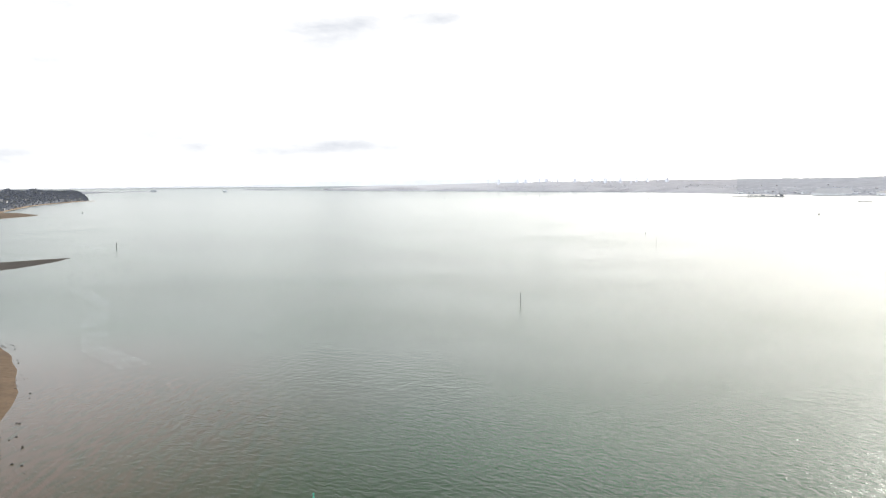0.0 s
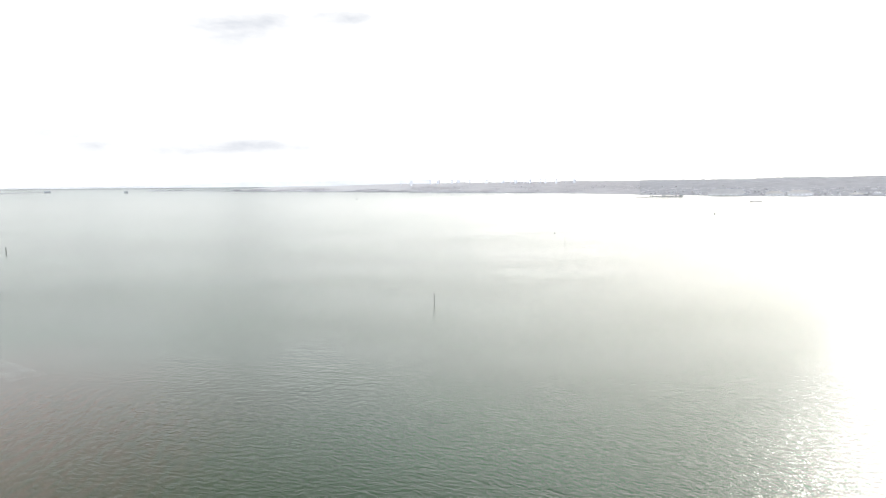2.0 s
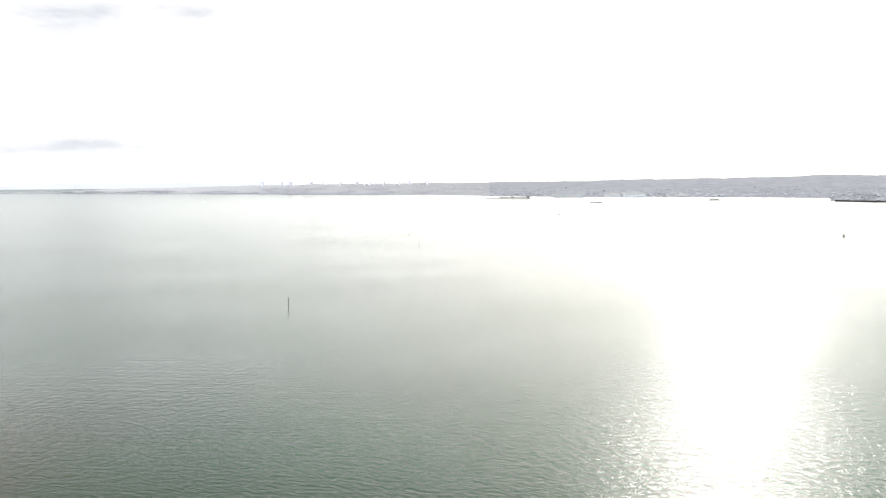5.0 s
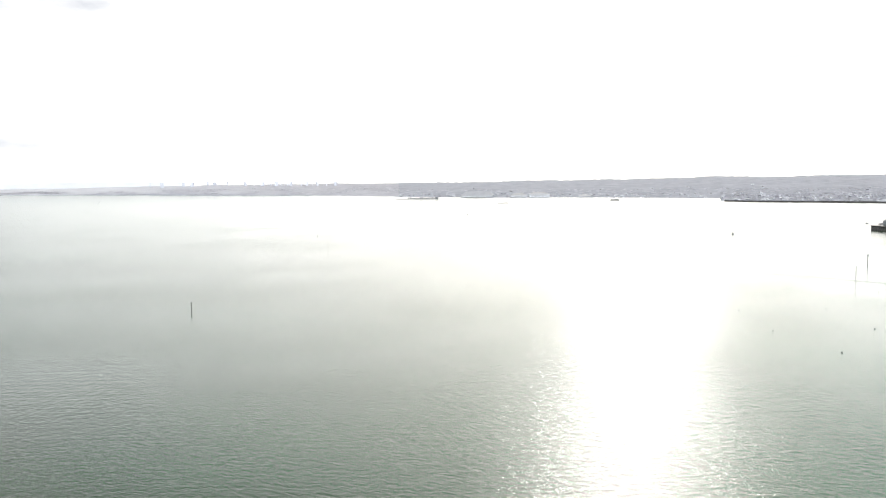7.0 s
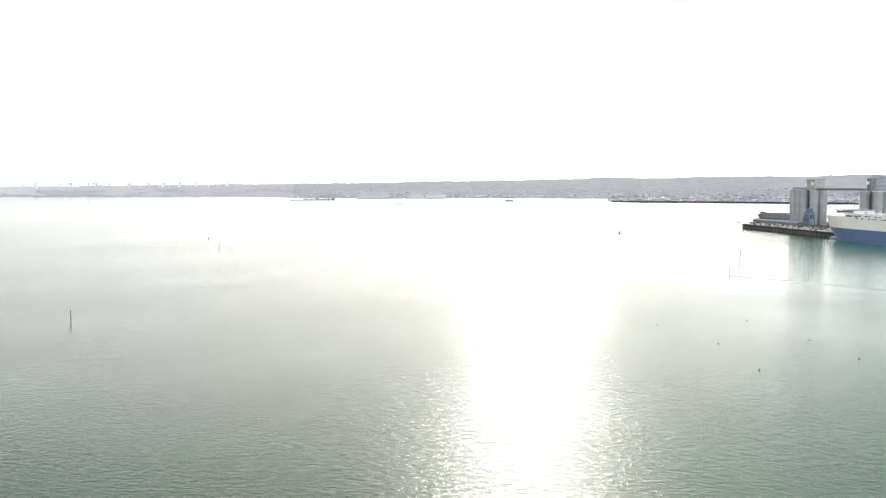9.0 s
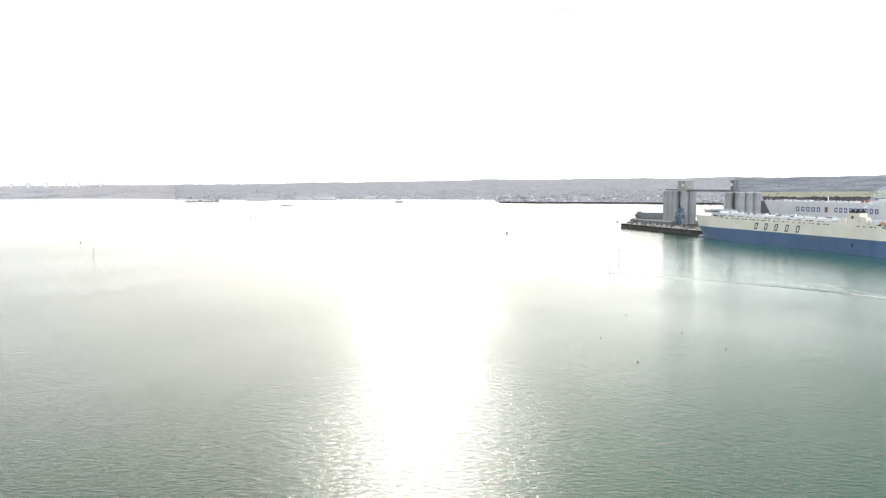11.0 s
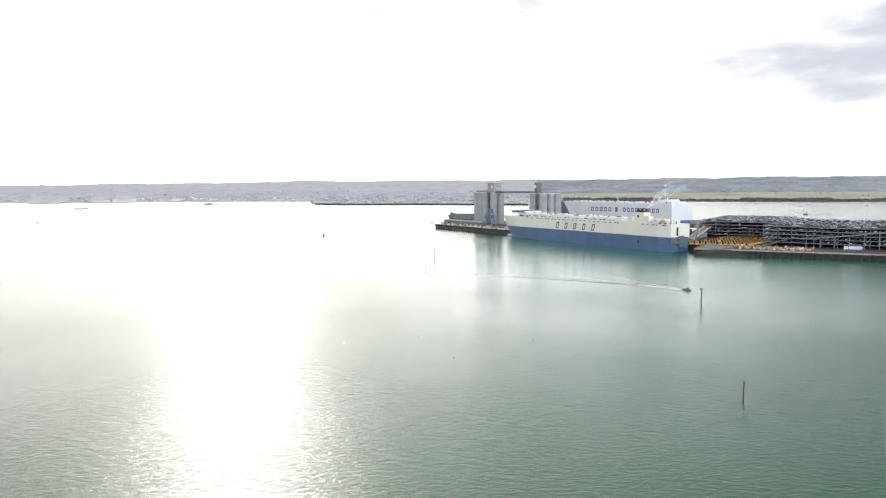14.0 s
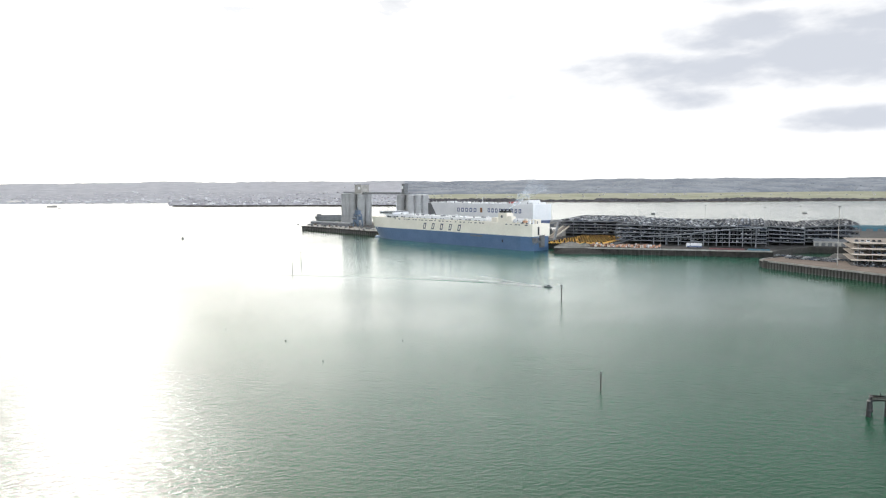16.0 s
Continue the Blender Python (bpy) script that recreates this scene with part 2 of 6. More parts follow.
M_DRYSAND = surface("dry_sand", (0.34, 0.26, 0.19), (0.48, 0.38, 0.29), 0.05, 0.9, bump=0.2, spec=0.1)
M_SAND = surface("wet_sand", (0.145, 0.1, 0.062), (0.235, 0.167, 0.108), 0.12, 0.8, bump=0.3, spec=0.25)
M_ROCK = surface("weedy_rock", (0.022, 0.021, 0.019), (0.075, 0.068, 0.06), 1.5, 0.8, bump=0.5)
M_TREES = island_surface("bare_trees", [(0.16, 0.155, 0.18), (0.19, 0.185, 0.205), (0.22, 0.21, 0.225), (0.18, 0.18, 0.185)], sheer=0.5)
# the next four crown colours carry painted haze, lighter and bluer than bare trees
M_TOWNTREES = island_surface("hazy_garden_trees", [(0.6, 0.59, 0.63), (0.64, 0.63, 0.665), (0.7, 0.69, 0.72)], sheer=0.65)
M_HILLTREES = island_surface("hazy_hillside_trees", [(0.64, 0.63, 0.66), (0.68, 0.67, 0.7), (0.74, 0.73, 0.755)], sheer=0.65)
M_FORESTTREES = island_surface("hazy_forest_trees", [(0.36, 0.39, 0.44), (0.4, 0.43, 0.475), (0.44, 0.465, 0.505), (0.5, 0.52, 0.55)], sheer=0.65)
M_HEADTREES = island_surface("hazy_headland_trees", [(0.31, 0.34, 0.415), (0.33, 0.36, 0.43), (0.36, 0.385, 0.45), (0.35, 0.37, 0.385)], sheer=0.75)
M_CONCRETE = surface("grey_concrete", (0.26, 0.25, 0.23), (0.42, 0.4, 0.37), 0.25, 0.85, bump=0.2)
M_PILE = surface("weathered_pile", (0.06, 0.056, 0.052), (0.17, 0.16, 0.15), 0.4, 0.9, bump=0.3)
M_SILO = surface("silo_concrete", (0.53, 0.535, 0.54), (0.71, 0.71, 0.71), 0.12, 0.85, bump=0.15)
M_QUAY = surface("quay_paving", (0.055, 0.053, 0.051), (0.11, 0.105, 0.1), 0.08, 0.9, bump=0.2)
M_PAD = surface("pale_pink_paving", (0.19, 0.15, 0.125), (0.28, 0.225, 0.185), 0.1, 0.9, bump=0.15)
M_WALL = surface("weathered_quay_wall", (0.024, 0.022, 0.02), (0.065, 0.058, 0.052), 0.3, 0.9, bump=0.4)
M_STEEL = surface("dark_painted_steel", (0.085, 0.09, 0.095), (0.16, 0.165, 0.17), 0.5, 0.5, bump=0.1)
M_DECK = surface("car_park_deck", (0.105, 0.12, 0.145), (0.175, 0.19, 0.21), 0.1, 0.8, bump=0.1)
M_BLUE = surface("blue_hull_paint", (0.056, 0.112, 0.212), (0.08, 0.145, 0.26), 0.08, 0.45, bump=0.06)
M_CREAM = surface("cream_hull_paint", (0.72, 0.665, 0.57), (0.82, 0.765, 0.665), 0.08, 0.5, bump=0.06)
M_WHITE = surface("white_paint", (0.66, 0.67, 0.68), (0.8, 0.8, 0.8), 0.2, 0.5, bump=0.06)
M_GREYHULL = surface("pale_grey_hull_paint", (0.66, 0.67, 0.68), (0.76, 0.765, 0.77), 0.08, 0.5, bump=0.05)
M_LETTER = surface("dark_letter_paint", (0.05, 0.06, 0.09), (0.08, 0.09, 0.12), 0.5, 0.5, bump=0.0)
M_NAVY = surface("navy_paint", (0.07, 0.1, 0.2), (0.1, 0.13, 0.25), 0.5, 0.5, bump=0)
M_BLACK = surface("sooty_black", (0.012, 0.012, 0.013), (0.03, 0.03, 0.032), 0.8, 0.6, bump=0.1)
M_RUST = surface("rusty_steel", (0.16, 0.07, 0.035), (0.3, 0.15, 0.08), 0.8, 0.8, bump=0.2)
M_TIMBER = surface("weathered_timber", (0.07, 0.055, 0.04), (0.17, 0.13, 0.1), 1.2, 0.9, bump=0.4)
M_DARKWOOD = surface("tarred_timber", (0.02, 0.017, 0.014), (0.06, 0.05, 0.042), 1.2, 0.9, bump=0.4)
M_YELLOW = surface("machine_yellow", (0.76, 0.43, 0.07), (0.88, 0.56, 0.14), 0.8, 0.5, bump=0.05)
M_ORANGE = surface("faded_orange", (0.55, 0.27, 0.15), (0.7, 0.42, 0.28), 0.6, 0.6, bump=0.1)
M_REDP = surface("red_paint", (0.3, 0.05, 0.05), (0.42, 0.08, 0.07), 0.6, 0.5, bump=0.05)
M_GREENP = surface("green_buoy_paint", (0.02, 0.3, 0.18), (0.03, 0.4, 0.25), 1, 0.4, bump=0.05)
M_LOADER = surface("blue_crane_paint", (0.08, 0.12, 0.18), (0.13, 0.18, 0.25), 0.6, 0.6, bump=0.1)
M_GLASS = surface("dark_tinted_glass", (0.015, 0.02, 0.025), (0.03, 0.035, 0.04), 0.5, 0.08, bump=0)
M_TYRE = surface("black_rubber", (0.015, 0.015, 0.015), (0.03, 0.03, 0.03), 3, 0.85, bump=0.1)
M_FOAM = surface("white_foam", (0.82, 0.84, 0.84), (0.92, 0.93, 0.93), 0.6, 0.8, bump=0.4)
M_PALEEDGE = surface("pale_deck_edge", (0.55, 0.49, 0.4), (0.75, 0.68, 0.57), 0.15, 0.8, bump=0.1)
M_TEAL = surface("teal_cladding", (0.035, 0.12, 0.17), (0.06, 0.17, 0.22), 0.1, 0.6, bump=0.1)
M_MAROON = surface("dull_maroon_paint", (0.12, 0.045, 0.05), (0.19, 0.07, 0.075), 0.6, 0.7, bump=0.1)
M_TANDECK = surface("tan_concrete_deck", (0.3, 0.26, 0.22), (0.42, 0.37, 0.32), 0.1, 0.85, bump=0.1)
M_STORE = surface("pale_store_cladding", (0.52, 0.5, 0.5), (0.6, 0.58, 0.57), 0.05, 0.8, bump=0.05)
M_ROOF = surface("grey_sheet_roof", (0.2, 0.21, 0.22), (0.3, 0.31, 0.325), 0.08, 0.85, bump=0.1, spec=0.15)
M_TILE = surface("roof_slates", (0.42, 0.41, 0.43), (0.58, 0.56, 0.57), 0.3, 0.6, bump=0.1, vary=0.6)
M_STEELWORK = surface("galvanised_deck_edge", (0.115, 0.125, 0.14), (0.185, 0.195, 0.21), 0.2, 0.6, bump=0.1)
M_STUCCO = surface("pale_house_wall", (0.34, 0.34, 0.36), (0.7, 0.69, 0.7), 0.3, 0.85, bump=0.1, vary=0.9)


# ---- mesh helpers ----
def part(name, bm, material, parent=None, label="", smooth=False):
    """Link a bmesh as one mesh object, under a thing or a part."""
    me = bpy.data.meshes.new(name)
    bm.to_mesh(me)
    bm.free()
    if smooth:
        for p in me.polygons:
            p.use_smooth = True
    me.materials.append(material)
    ob = new(name, me)
    if parent is not None:
        ob.parent = parent
    if label:
        tagged(ob, label)
    return ob


def piece(name, mesh, parent, m):
    """One more object on a shared mesh."""
    ob = new(name, mesh)
    ob.parent = parent
    ob.matrix_basis = m
    return ob


def thing(name, m, label, category, group="", kind=""):
    ob = new(name)
    ob.empty_display_size = 1
    ob.matrix_world = m
    return tagged(ob, label, category, group, kind)


def box(bm, x0, x1, y0, y1, z0, z1, top=None):
    """A box; top: (dx, dy) by which the top is drawn in on each side."""
    tx, ty = top or (0, 0)
    lo = [bm.verts.new(p) for p in ((x0, y0, z0), (x1, y0, z0), (x1, y1, z0), (x0, y1, z0))]
    hi = [bm.verts.new(p) for p in ((x0 + tx, y0 + ty, z1), (x1 - tx, y0 + ty, z1), (x1 - tx, y1 - ty, z1), (x0 + tx, y1 - ty, z1))]
    bm.faces.new(lo[::-1])
    bm.faces.new(hi)
    for i in range(4):
        j = (i + 1) % 4
        bm.faces.new((lo[i], lo[j], hi[j], hi[i]))
    return bm


def boxes(*rows):
    bm = bmesh.new()
    for r in rows:
        box(bm, *r)
    return bm


def bevelled(bm, width, segments=2):
    bmesh.ops.bevel(bm, geom=bm.edges[:], offset=width, segments=segments, affect="EDGES")
    return bm


def tube(bm, a, b, r0, r1=None, seg=8):
    """A closed round bar from a to b."""
    a, b = Vector(a), Vector(b)
    r1 = r0 if r1 is None else r1
    q = (b - a).to_track_quat("Z", "Y")
    rings = []
    for c, r in ((a, r0), (b, r1)):
        rings.append([bm.verts.new(c + q @ Vector((r * math.cos(k * math.tau / seg), r * math.sin(k * math.tau / seg), 0))) for k in range(seg)])
    for k in range(seg):
        j = (k + 1) % seg
        bm.faces.new((rings[0][k], rings[0][j], rings[1][j], rings[1][k]))
    bm.faces.new(rings[0][::-1])
    bm.faces.new(rings[1])
    return bm


def lathe(bm, x, y, profile, seg=16):
    """A turned body round the upright axis at x, y; profile: (radius, z) from bottom to top."""
    rings = [[bm.verts.new((x + r * math.cos(k * math.tau / seg), y + r * math.sin(k * math.tau / seg), z)) for k in range(seg)] for r, z in profile]
    for lo, hi in zip(rings, rings[1:]):
        for k in range(seg):
            j = (k + 1) % seg
            bm.faces.new((lo[k], lo[j], hi[j], hi[k]))
    bm.faces.new(rings[0][::-1])
    bm.faces.new(rings[-1])
    return bm


def prism(bm, outline, z0, z1):
    """An upright slab over an outline that runs anticlockwise."""
    lo = [bm.verts.new((x, y, z0)) for x, y in outline]
    hi = [bm.verts.new((x, y, z1)) for x, y in outline]
    bm.faces.new(lo[::-1])
    bm.faces.new(hi)
    for i in range(len(lo)):
        j = (i + 1) % len(lo)
        bm.faces.new((lo[i], lo[j], hi[j], hi[i]))
    return bm


def grid_mesh(name, points, material, parent=None, smooth=True):
    """A sheet from rows of points."""
    rows, cols = points.shape[:2]
    idx = np.arange(rows * cols).reshape(rows, cols)
    faces = np.stack([idx[:-1, :-1], idx[:-1, 1:], idx[1:, 1:], idx[1:, :-1]], -1).reshape(-1, 4)
    me = bpy.data.meshes.new(name)
    me.from_pydata(points.reshape(-1, 3).tolist(), [], faces.tolist())
    if smooth:
        for p in me.polygons:
            p.use_smooth = True
    me.materials.append(material)
    ob = new(name, me)
    if parent is not None:
        ob.parent = parent
    return ob


def at(bearing, far, z=0.0):
    return Vector((far * math.sin(radians(bearing)), far * math.cos(radians(bearing)), z))


rng = random.Random(7)

# the berth's own frame: x along the berth towards the moored ship's bow, y towards the open water
BERTH = Matrix.Translation((592, 168, 0)) @ Matrix.Rotation(math.atan2(0.897, 0.443), 4, "Z")


# ---- water ----
def sea(far):
    """Height of the water sheet: flat, but for the outermost reach that rises to meet the horizon."""
    return 52.5 * np.clip((far - 3300) / 1650, 0, 1) ** 2


def build_water():
    """One sheet out to the horizon, with wind waves on the reach and the dock water."""
    rings = np.concatenate([[0, 40, 80, 105], np.arange(115, 250, 0.35), np.arange(250, 450, 0.7), np.arange(450, 800, 1.6), [800, 850, 920, 1000, 1150, 1300, 1600, 2100, 2700], np.arange(3300, 4951, 75)])
    turns = np.radians(np.concatenate([np.arange(-34, 101, 0.15), np.arange(101, 326.1, 6)]))
    turns[-1] = turns[0] + math.tau
    r, a = np.meshgrid(rings, turns, indexing="ij")
    x, y = r * np.sin(a), r * np.cos(a)
    z = np.zeros_like(x)
    cell = np.maximum(np.where(r < 250, 0.35, np.where(r < 450, 0.7, 1.6)), r * radians(0.15))
    waves = random.Random(31)
    # short wind chop on a faint longer roll
    for k in range(50):
        first, last, share, weight = ((0.8, 1.7, k / 23, 1.0), (1.8, 4.0, (k - 24) / 17, 0.62), (4.2, 9.0, (k - 42) / 7, 0.5))[(k > 23) + (k > 41)]
        length = first * (last / first) ** share
        way = radians(waves.gauss(WIND, 36))
        height = WAVE_SLOPE * length / math.tau * (2 / 36) ** 0.5 * weight
        held = np.clip(length / (2.6 * cell) - 0.6, 0, 1)
        if k > 41:
            held = held * np.clip((r - 150) / 220, 0.3, 1)
        z += height * held * np.sin((x * math.sin(way) + y * math.cos(way)) * math.tau / length + waves.uniform(0, math.tau))
    gust = 0.75 + 0.35 * np.sin(x * 0.031 + 1.3 * np.sin(y * 0.017)) * np.sin(y * 0.024 + 0.9 * np.sin(x * 0.013))
    # the lee of the headland is calmer
    gust *= np.clip((np.hypot(x + 165, y - 150) - 50) / 190, 0.12, 1.0)
    gust *= np.clip((np.hypot(x - 560, y - 110) - 100) / 300, 0.35, 1.0)
    deg = np.degrees(a)
    z *= gust * np.clip((r - 105) / 10, 0, 1) * np.clip((800 - r) / 250, 0, 1) * np.clip((deg + 34) / 1.5, 0, 1) * np.clip((101 - deg) / 1.5, 0, 1)
    ob = grid_mesh("water", np.stack([x, y, z + sea(r)], -1), M_WATER)
    tagged(ob, "grey-green rippled tidal estuary water with sun glitter", "water", kind="structure")


WAVE_SLOPE = 0.08
build_water()


# ---- far land ----
def land(name, table, depth, material, label, steps=14, step=0.25, rough=6.0, base=1.0, bend=1.0, seed=0.0, leafy=0.0):
    """Land behind a shoreline. table: bearing, distance of the shore, height of the shore, height of the ridge."""
    t = np.array(table, float)
    bs = np.arange(t[0, 0], t[-1, 0] + 0.01, step)
    rows = []
    for k in range(steps + 1):
        f = k / steps
        row = []
        for a in bs:
            d0, z0, z1 = (np.interp(a, t[:, 0], t[:, i]) for i in (1, 2, 3))
            d = d0 + (np.interp(a, t[:, 0], t[:, 4]) if t.shape[1] > 4 else depth) * f
            p = at(a, d)
            wob = noise.fractal(Vector((p.x * 0.004, p.y * 0.004, seed)), 1.0, 2.0, 4)
            canopy = noise.noise(Vector((p.x * 0.045, p.y * 0.045, seed + 3))) + 0.6 * noise.noise(Vector((p.x * 0.11, p.y * 0.11, seed)))
            z = z0 + (z1 - z0) * f ** bend + (rough * wob + leafy * canopy) * min(1, f * 3)
            row.append((p.x, p.y, max(z, z0 - 0.5) if k else z0 - 3))
        rows.append(row)
    ob = grid_mesh(name, np.array(rows), material)
    return tagged(ob, label, "land", kind="structure"), bs, np.array(rows)


def crowns(name, spots, material, label, parent=None):
    """Many small uneven tree crowns in one mesh. spots: x, y, z, height, spread."""
    verts, faces = [], []
    for x, y, z, h, w in spots:
        n0 = len(verts)
        turn = rng.random() * 6
        for k in range(5):
            a = turn + k * math.tau / 5
            r = w * (0.95 + 0.25 * rng.random())
            verts.append((x + r * math.cos(a), y + r * math.sin(a), z - 1))
        for k in range(5):
            a = turn + 0.6 + k * math.tau / 5
            r = w * (0.55 + 0.35 * rng.random())
            verts.append((x + r * math.cos(a), y + r * math.sin(a), z + h * (0.5 + 0.3 * rng.random())))
        verts.append((x + w * 0.3 * (rng.random() - 0.5), y + w * 0.3 * (rng.random() - 0.5), z + h))
        for k in range(5):
            j = (k + 1) % 5
            faces += [(n0 + k, n0 + j, n0 + 5 + k), (n0 + j, n0 + 5 + j, n0 + 5 + k), (n0 + 5 + k, n0 + 5 + j, n0 + 10)]
    me = bpy.data.meshes.new(name)
    me.from_pydata(verts, [], faces)
    me.materials.append(material)
    ob = new(name, me)
    return tagged(ob, label, "trees", kind="stuff")


def scatter(rows, count, h, w, rmin=0.0, rmax=1.0, patch=0.0):
    """Spots spread over a land's grid between two of its depths."""
    n, m = rows.shape[:2]
    out = []
    while len(out) < count:
        i, j = rng.uniform(rmin, rmax) * (n - 1.001), rng.random() * (m - 1.001)
        a, c = int(i), int(j)
        p = rows[a, c] + (rows[a + 1, c] - rows[a, c]) * (i - a) + (rows[a, c + 1] - rows[a, c]) * (j - c)
        if patch and noise.noise(Vector((p[0] * 0.006, p[1] * 0.006, 3))) < patch - 0.5:
            continue
        s = rng.uniform(0.6, 1.25)
        out.append((p[0], p[1], p[2], h * s, w * s))
    return out


# hills that close the far shore of the estuary, from the mouth round to the docks
def low_shore(rows):
    """Shore table from bearing, distance and the height of shore and ridge over the water there; a fifth number is the depth."""
    return [(b_, d, sea(d) + lo, sea(d) + hi, w) for b_, d, lo, hi, w in rows]


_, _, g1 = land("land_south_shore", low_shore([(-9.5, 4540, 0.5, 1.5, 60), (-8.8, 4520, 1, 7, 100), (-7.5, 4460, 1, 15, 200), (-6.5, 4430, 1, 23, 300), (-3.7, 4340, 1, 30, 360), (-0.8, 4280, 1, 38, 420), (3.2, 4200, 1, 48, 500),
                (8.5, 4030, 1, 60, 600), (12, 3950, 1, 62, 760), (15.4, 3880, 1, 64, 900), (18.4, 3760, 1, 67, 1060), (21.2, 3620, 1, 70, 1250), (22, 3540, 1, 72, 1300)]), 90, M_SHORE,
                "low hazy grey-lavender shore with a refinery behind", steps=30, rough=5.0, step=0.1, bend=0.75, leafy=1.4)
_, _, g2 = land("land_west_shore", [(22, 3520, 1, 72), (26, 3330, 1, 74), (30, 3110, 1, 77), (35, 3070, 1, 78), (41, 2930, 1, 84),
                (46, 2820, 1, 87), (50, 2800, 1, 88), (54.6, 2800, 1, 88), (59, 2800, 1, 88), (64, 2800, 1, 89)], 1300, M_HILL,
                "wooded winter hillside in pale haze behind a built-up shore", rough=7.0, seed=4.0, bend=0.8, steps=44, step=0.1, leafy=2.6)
_, _, g3 = land("land_town_spit", [(46.4, 2330, 0.4, 2), (47.2, 2290, 1.5, 6), (49, 2230, 2, 14), (53, 2200, 2, 18), (56.5, 2170, 2, 20), (60, 2110, 2, 22), (66, 2110, 2, 22)],
                600, M_HILL, "flat built-up spit of land with a dark sea wall", rough=3.0, seed=9.0)
_, _, g4 = land("land_marsh", [(63, 2560, 0.5, 18), (67.7, 2600, 0.5, 20), (72, 2570, 0.5, 22), (76.5, 2550, 0.5, 22), (85, 2580, 0.5, 23), (89, 2690, 0.5, 25),
                (92.6, 2780, 0.5, 26), (96, 2870, 0.5, 26), (100, 3000, 0.5, 27), (112, 3200, 0.5, 27)], 900, M_FIELD,
                "green and straw-coloured grazing marsh behind a tidal shore", rough=2.0, seed=2.0)
land("land_mud_shore", [(63, 2520, 0.1, 2.5), (67.7, 2560, 0.1, 2.5), (72, 2530, 0.1, 2.5), (76.5, 2510, 0.1, 2.5), (85, 2540, 0.1, 2.5), (89, 2650, 0.1, 2.5), (92.6, 2740, 0.1, 2.5), (96, 2830, 0.1, 2.5), (100, 2960, 0.1, 2.5), (112, 3160, 0.1, 2.5)],
     70, M_MUD, "dark saltmarsh mud along the tidal shore", steps=3, rough=0.6)
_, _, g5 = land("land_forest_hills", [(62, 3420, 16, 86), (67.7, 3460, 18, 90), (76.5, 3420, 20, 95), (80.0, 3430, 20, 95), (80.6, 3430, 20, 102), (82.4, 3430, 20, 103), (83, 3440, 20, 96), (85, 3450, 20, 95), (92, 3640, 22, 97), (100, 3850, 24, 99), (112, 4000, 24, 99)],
                900, M_WOOD, "hazy blue-grey leafless forest on low hills", rough=8.0, seed=6.0, bend=0.7, steps=40, step=0.1, leafy=1.2)
_, _, g6 = land("land_headland", [(-60, 1000, 1, 45), (-45, 1400, 1, 50), (-36, 1700, 2, 50), (-31.3, 1990, 2, 51), (-29.8, 2500, 2, 51), (-29.3, 2700, 2, 50), (-27.9, 3010, 2, 48), (-26.7, 3350, 2, 44), (-26.4, 3390, 2, 38), (-26.15, 3410, 1, 20), (-25.9, 3420, 0.5, 3)],
                500, M_HEADLAND, "wooded headland with houses above a sandy shore", rough=6.0, seed=1.0, bend=0.6)

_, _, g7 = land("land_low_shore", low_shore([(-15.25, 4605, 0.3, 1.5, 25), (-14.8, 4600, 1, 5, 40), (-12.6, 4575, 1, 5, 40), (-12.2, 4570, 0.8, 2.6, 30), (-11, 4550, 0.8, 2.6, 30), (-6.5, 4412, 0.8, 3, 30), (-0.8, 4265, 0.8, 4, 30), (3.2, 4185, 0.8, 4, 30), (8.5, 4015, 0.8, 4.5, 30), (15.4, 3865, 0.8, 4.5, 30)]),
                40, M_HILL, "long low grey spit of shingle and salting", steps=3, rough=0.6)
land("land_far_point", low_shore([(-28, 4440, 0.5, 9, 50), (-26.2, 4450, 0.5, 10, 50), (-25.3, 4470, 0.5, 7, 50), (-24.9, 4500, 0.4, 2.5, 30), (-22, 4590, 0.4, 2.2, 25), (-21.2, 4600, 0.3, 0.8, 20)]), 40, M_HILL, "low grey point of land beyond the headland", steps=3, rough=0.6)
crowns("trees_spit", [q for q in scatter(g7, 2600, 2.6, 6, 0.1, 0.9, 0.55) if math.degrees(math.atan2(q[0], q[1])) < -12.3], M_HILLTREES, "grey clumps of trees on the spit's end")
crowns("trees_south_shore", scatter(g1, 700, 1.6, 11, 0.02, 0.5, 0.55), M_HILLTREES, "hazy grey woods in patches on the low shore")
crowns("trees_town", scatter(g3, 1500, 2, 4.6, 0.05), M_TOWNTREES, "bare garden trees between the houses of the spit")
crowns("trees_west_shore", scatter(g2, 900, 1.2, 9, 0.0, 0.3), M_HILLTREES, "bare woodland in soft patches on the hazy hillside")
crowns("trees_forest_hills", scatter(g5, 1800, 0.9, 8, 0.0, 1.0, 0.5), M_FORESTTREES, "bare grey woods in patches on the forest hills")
crowns("trees_marsh_edge", scatter(g4, 2600, 6, 7, 0.01, 0.1) + scatter(g4, 1500, 9, 9, 0.03, 0.12, 0.55), M_TREES, "dark line of bare trees along the marsh edge")
crowns("trees_marsh", scatter(g4, 70, 4, 6, 0.5, 1.0), M_TOWNTREES, "scattered hedgerow trees on the grazing marsh")
crowns("trees_headland", scatter(g6, 14000, 2.0, 6, 0.02), M_HEADTREES, "bare trees covering the headland")

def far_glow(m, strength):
    """Emission added in place of the haze's air light over land near the horizon."""
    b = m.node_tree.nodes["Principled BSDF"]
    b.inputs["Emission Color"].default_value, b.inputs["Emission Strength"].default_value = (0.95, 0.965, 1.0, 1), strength


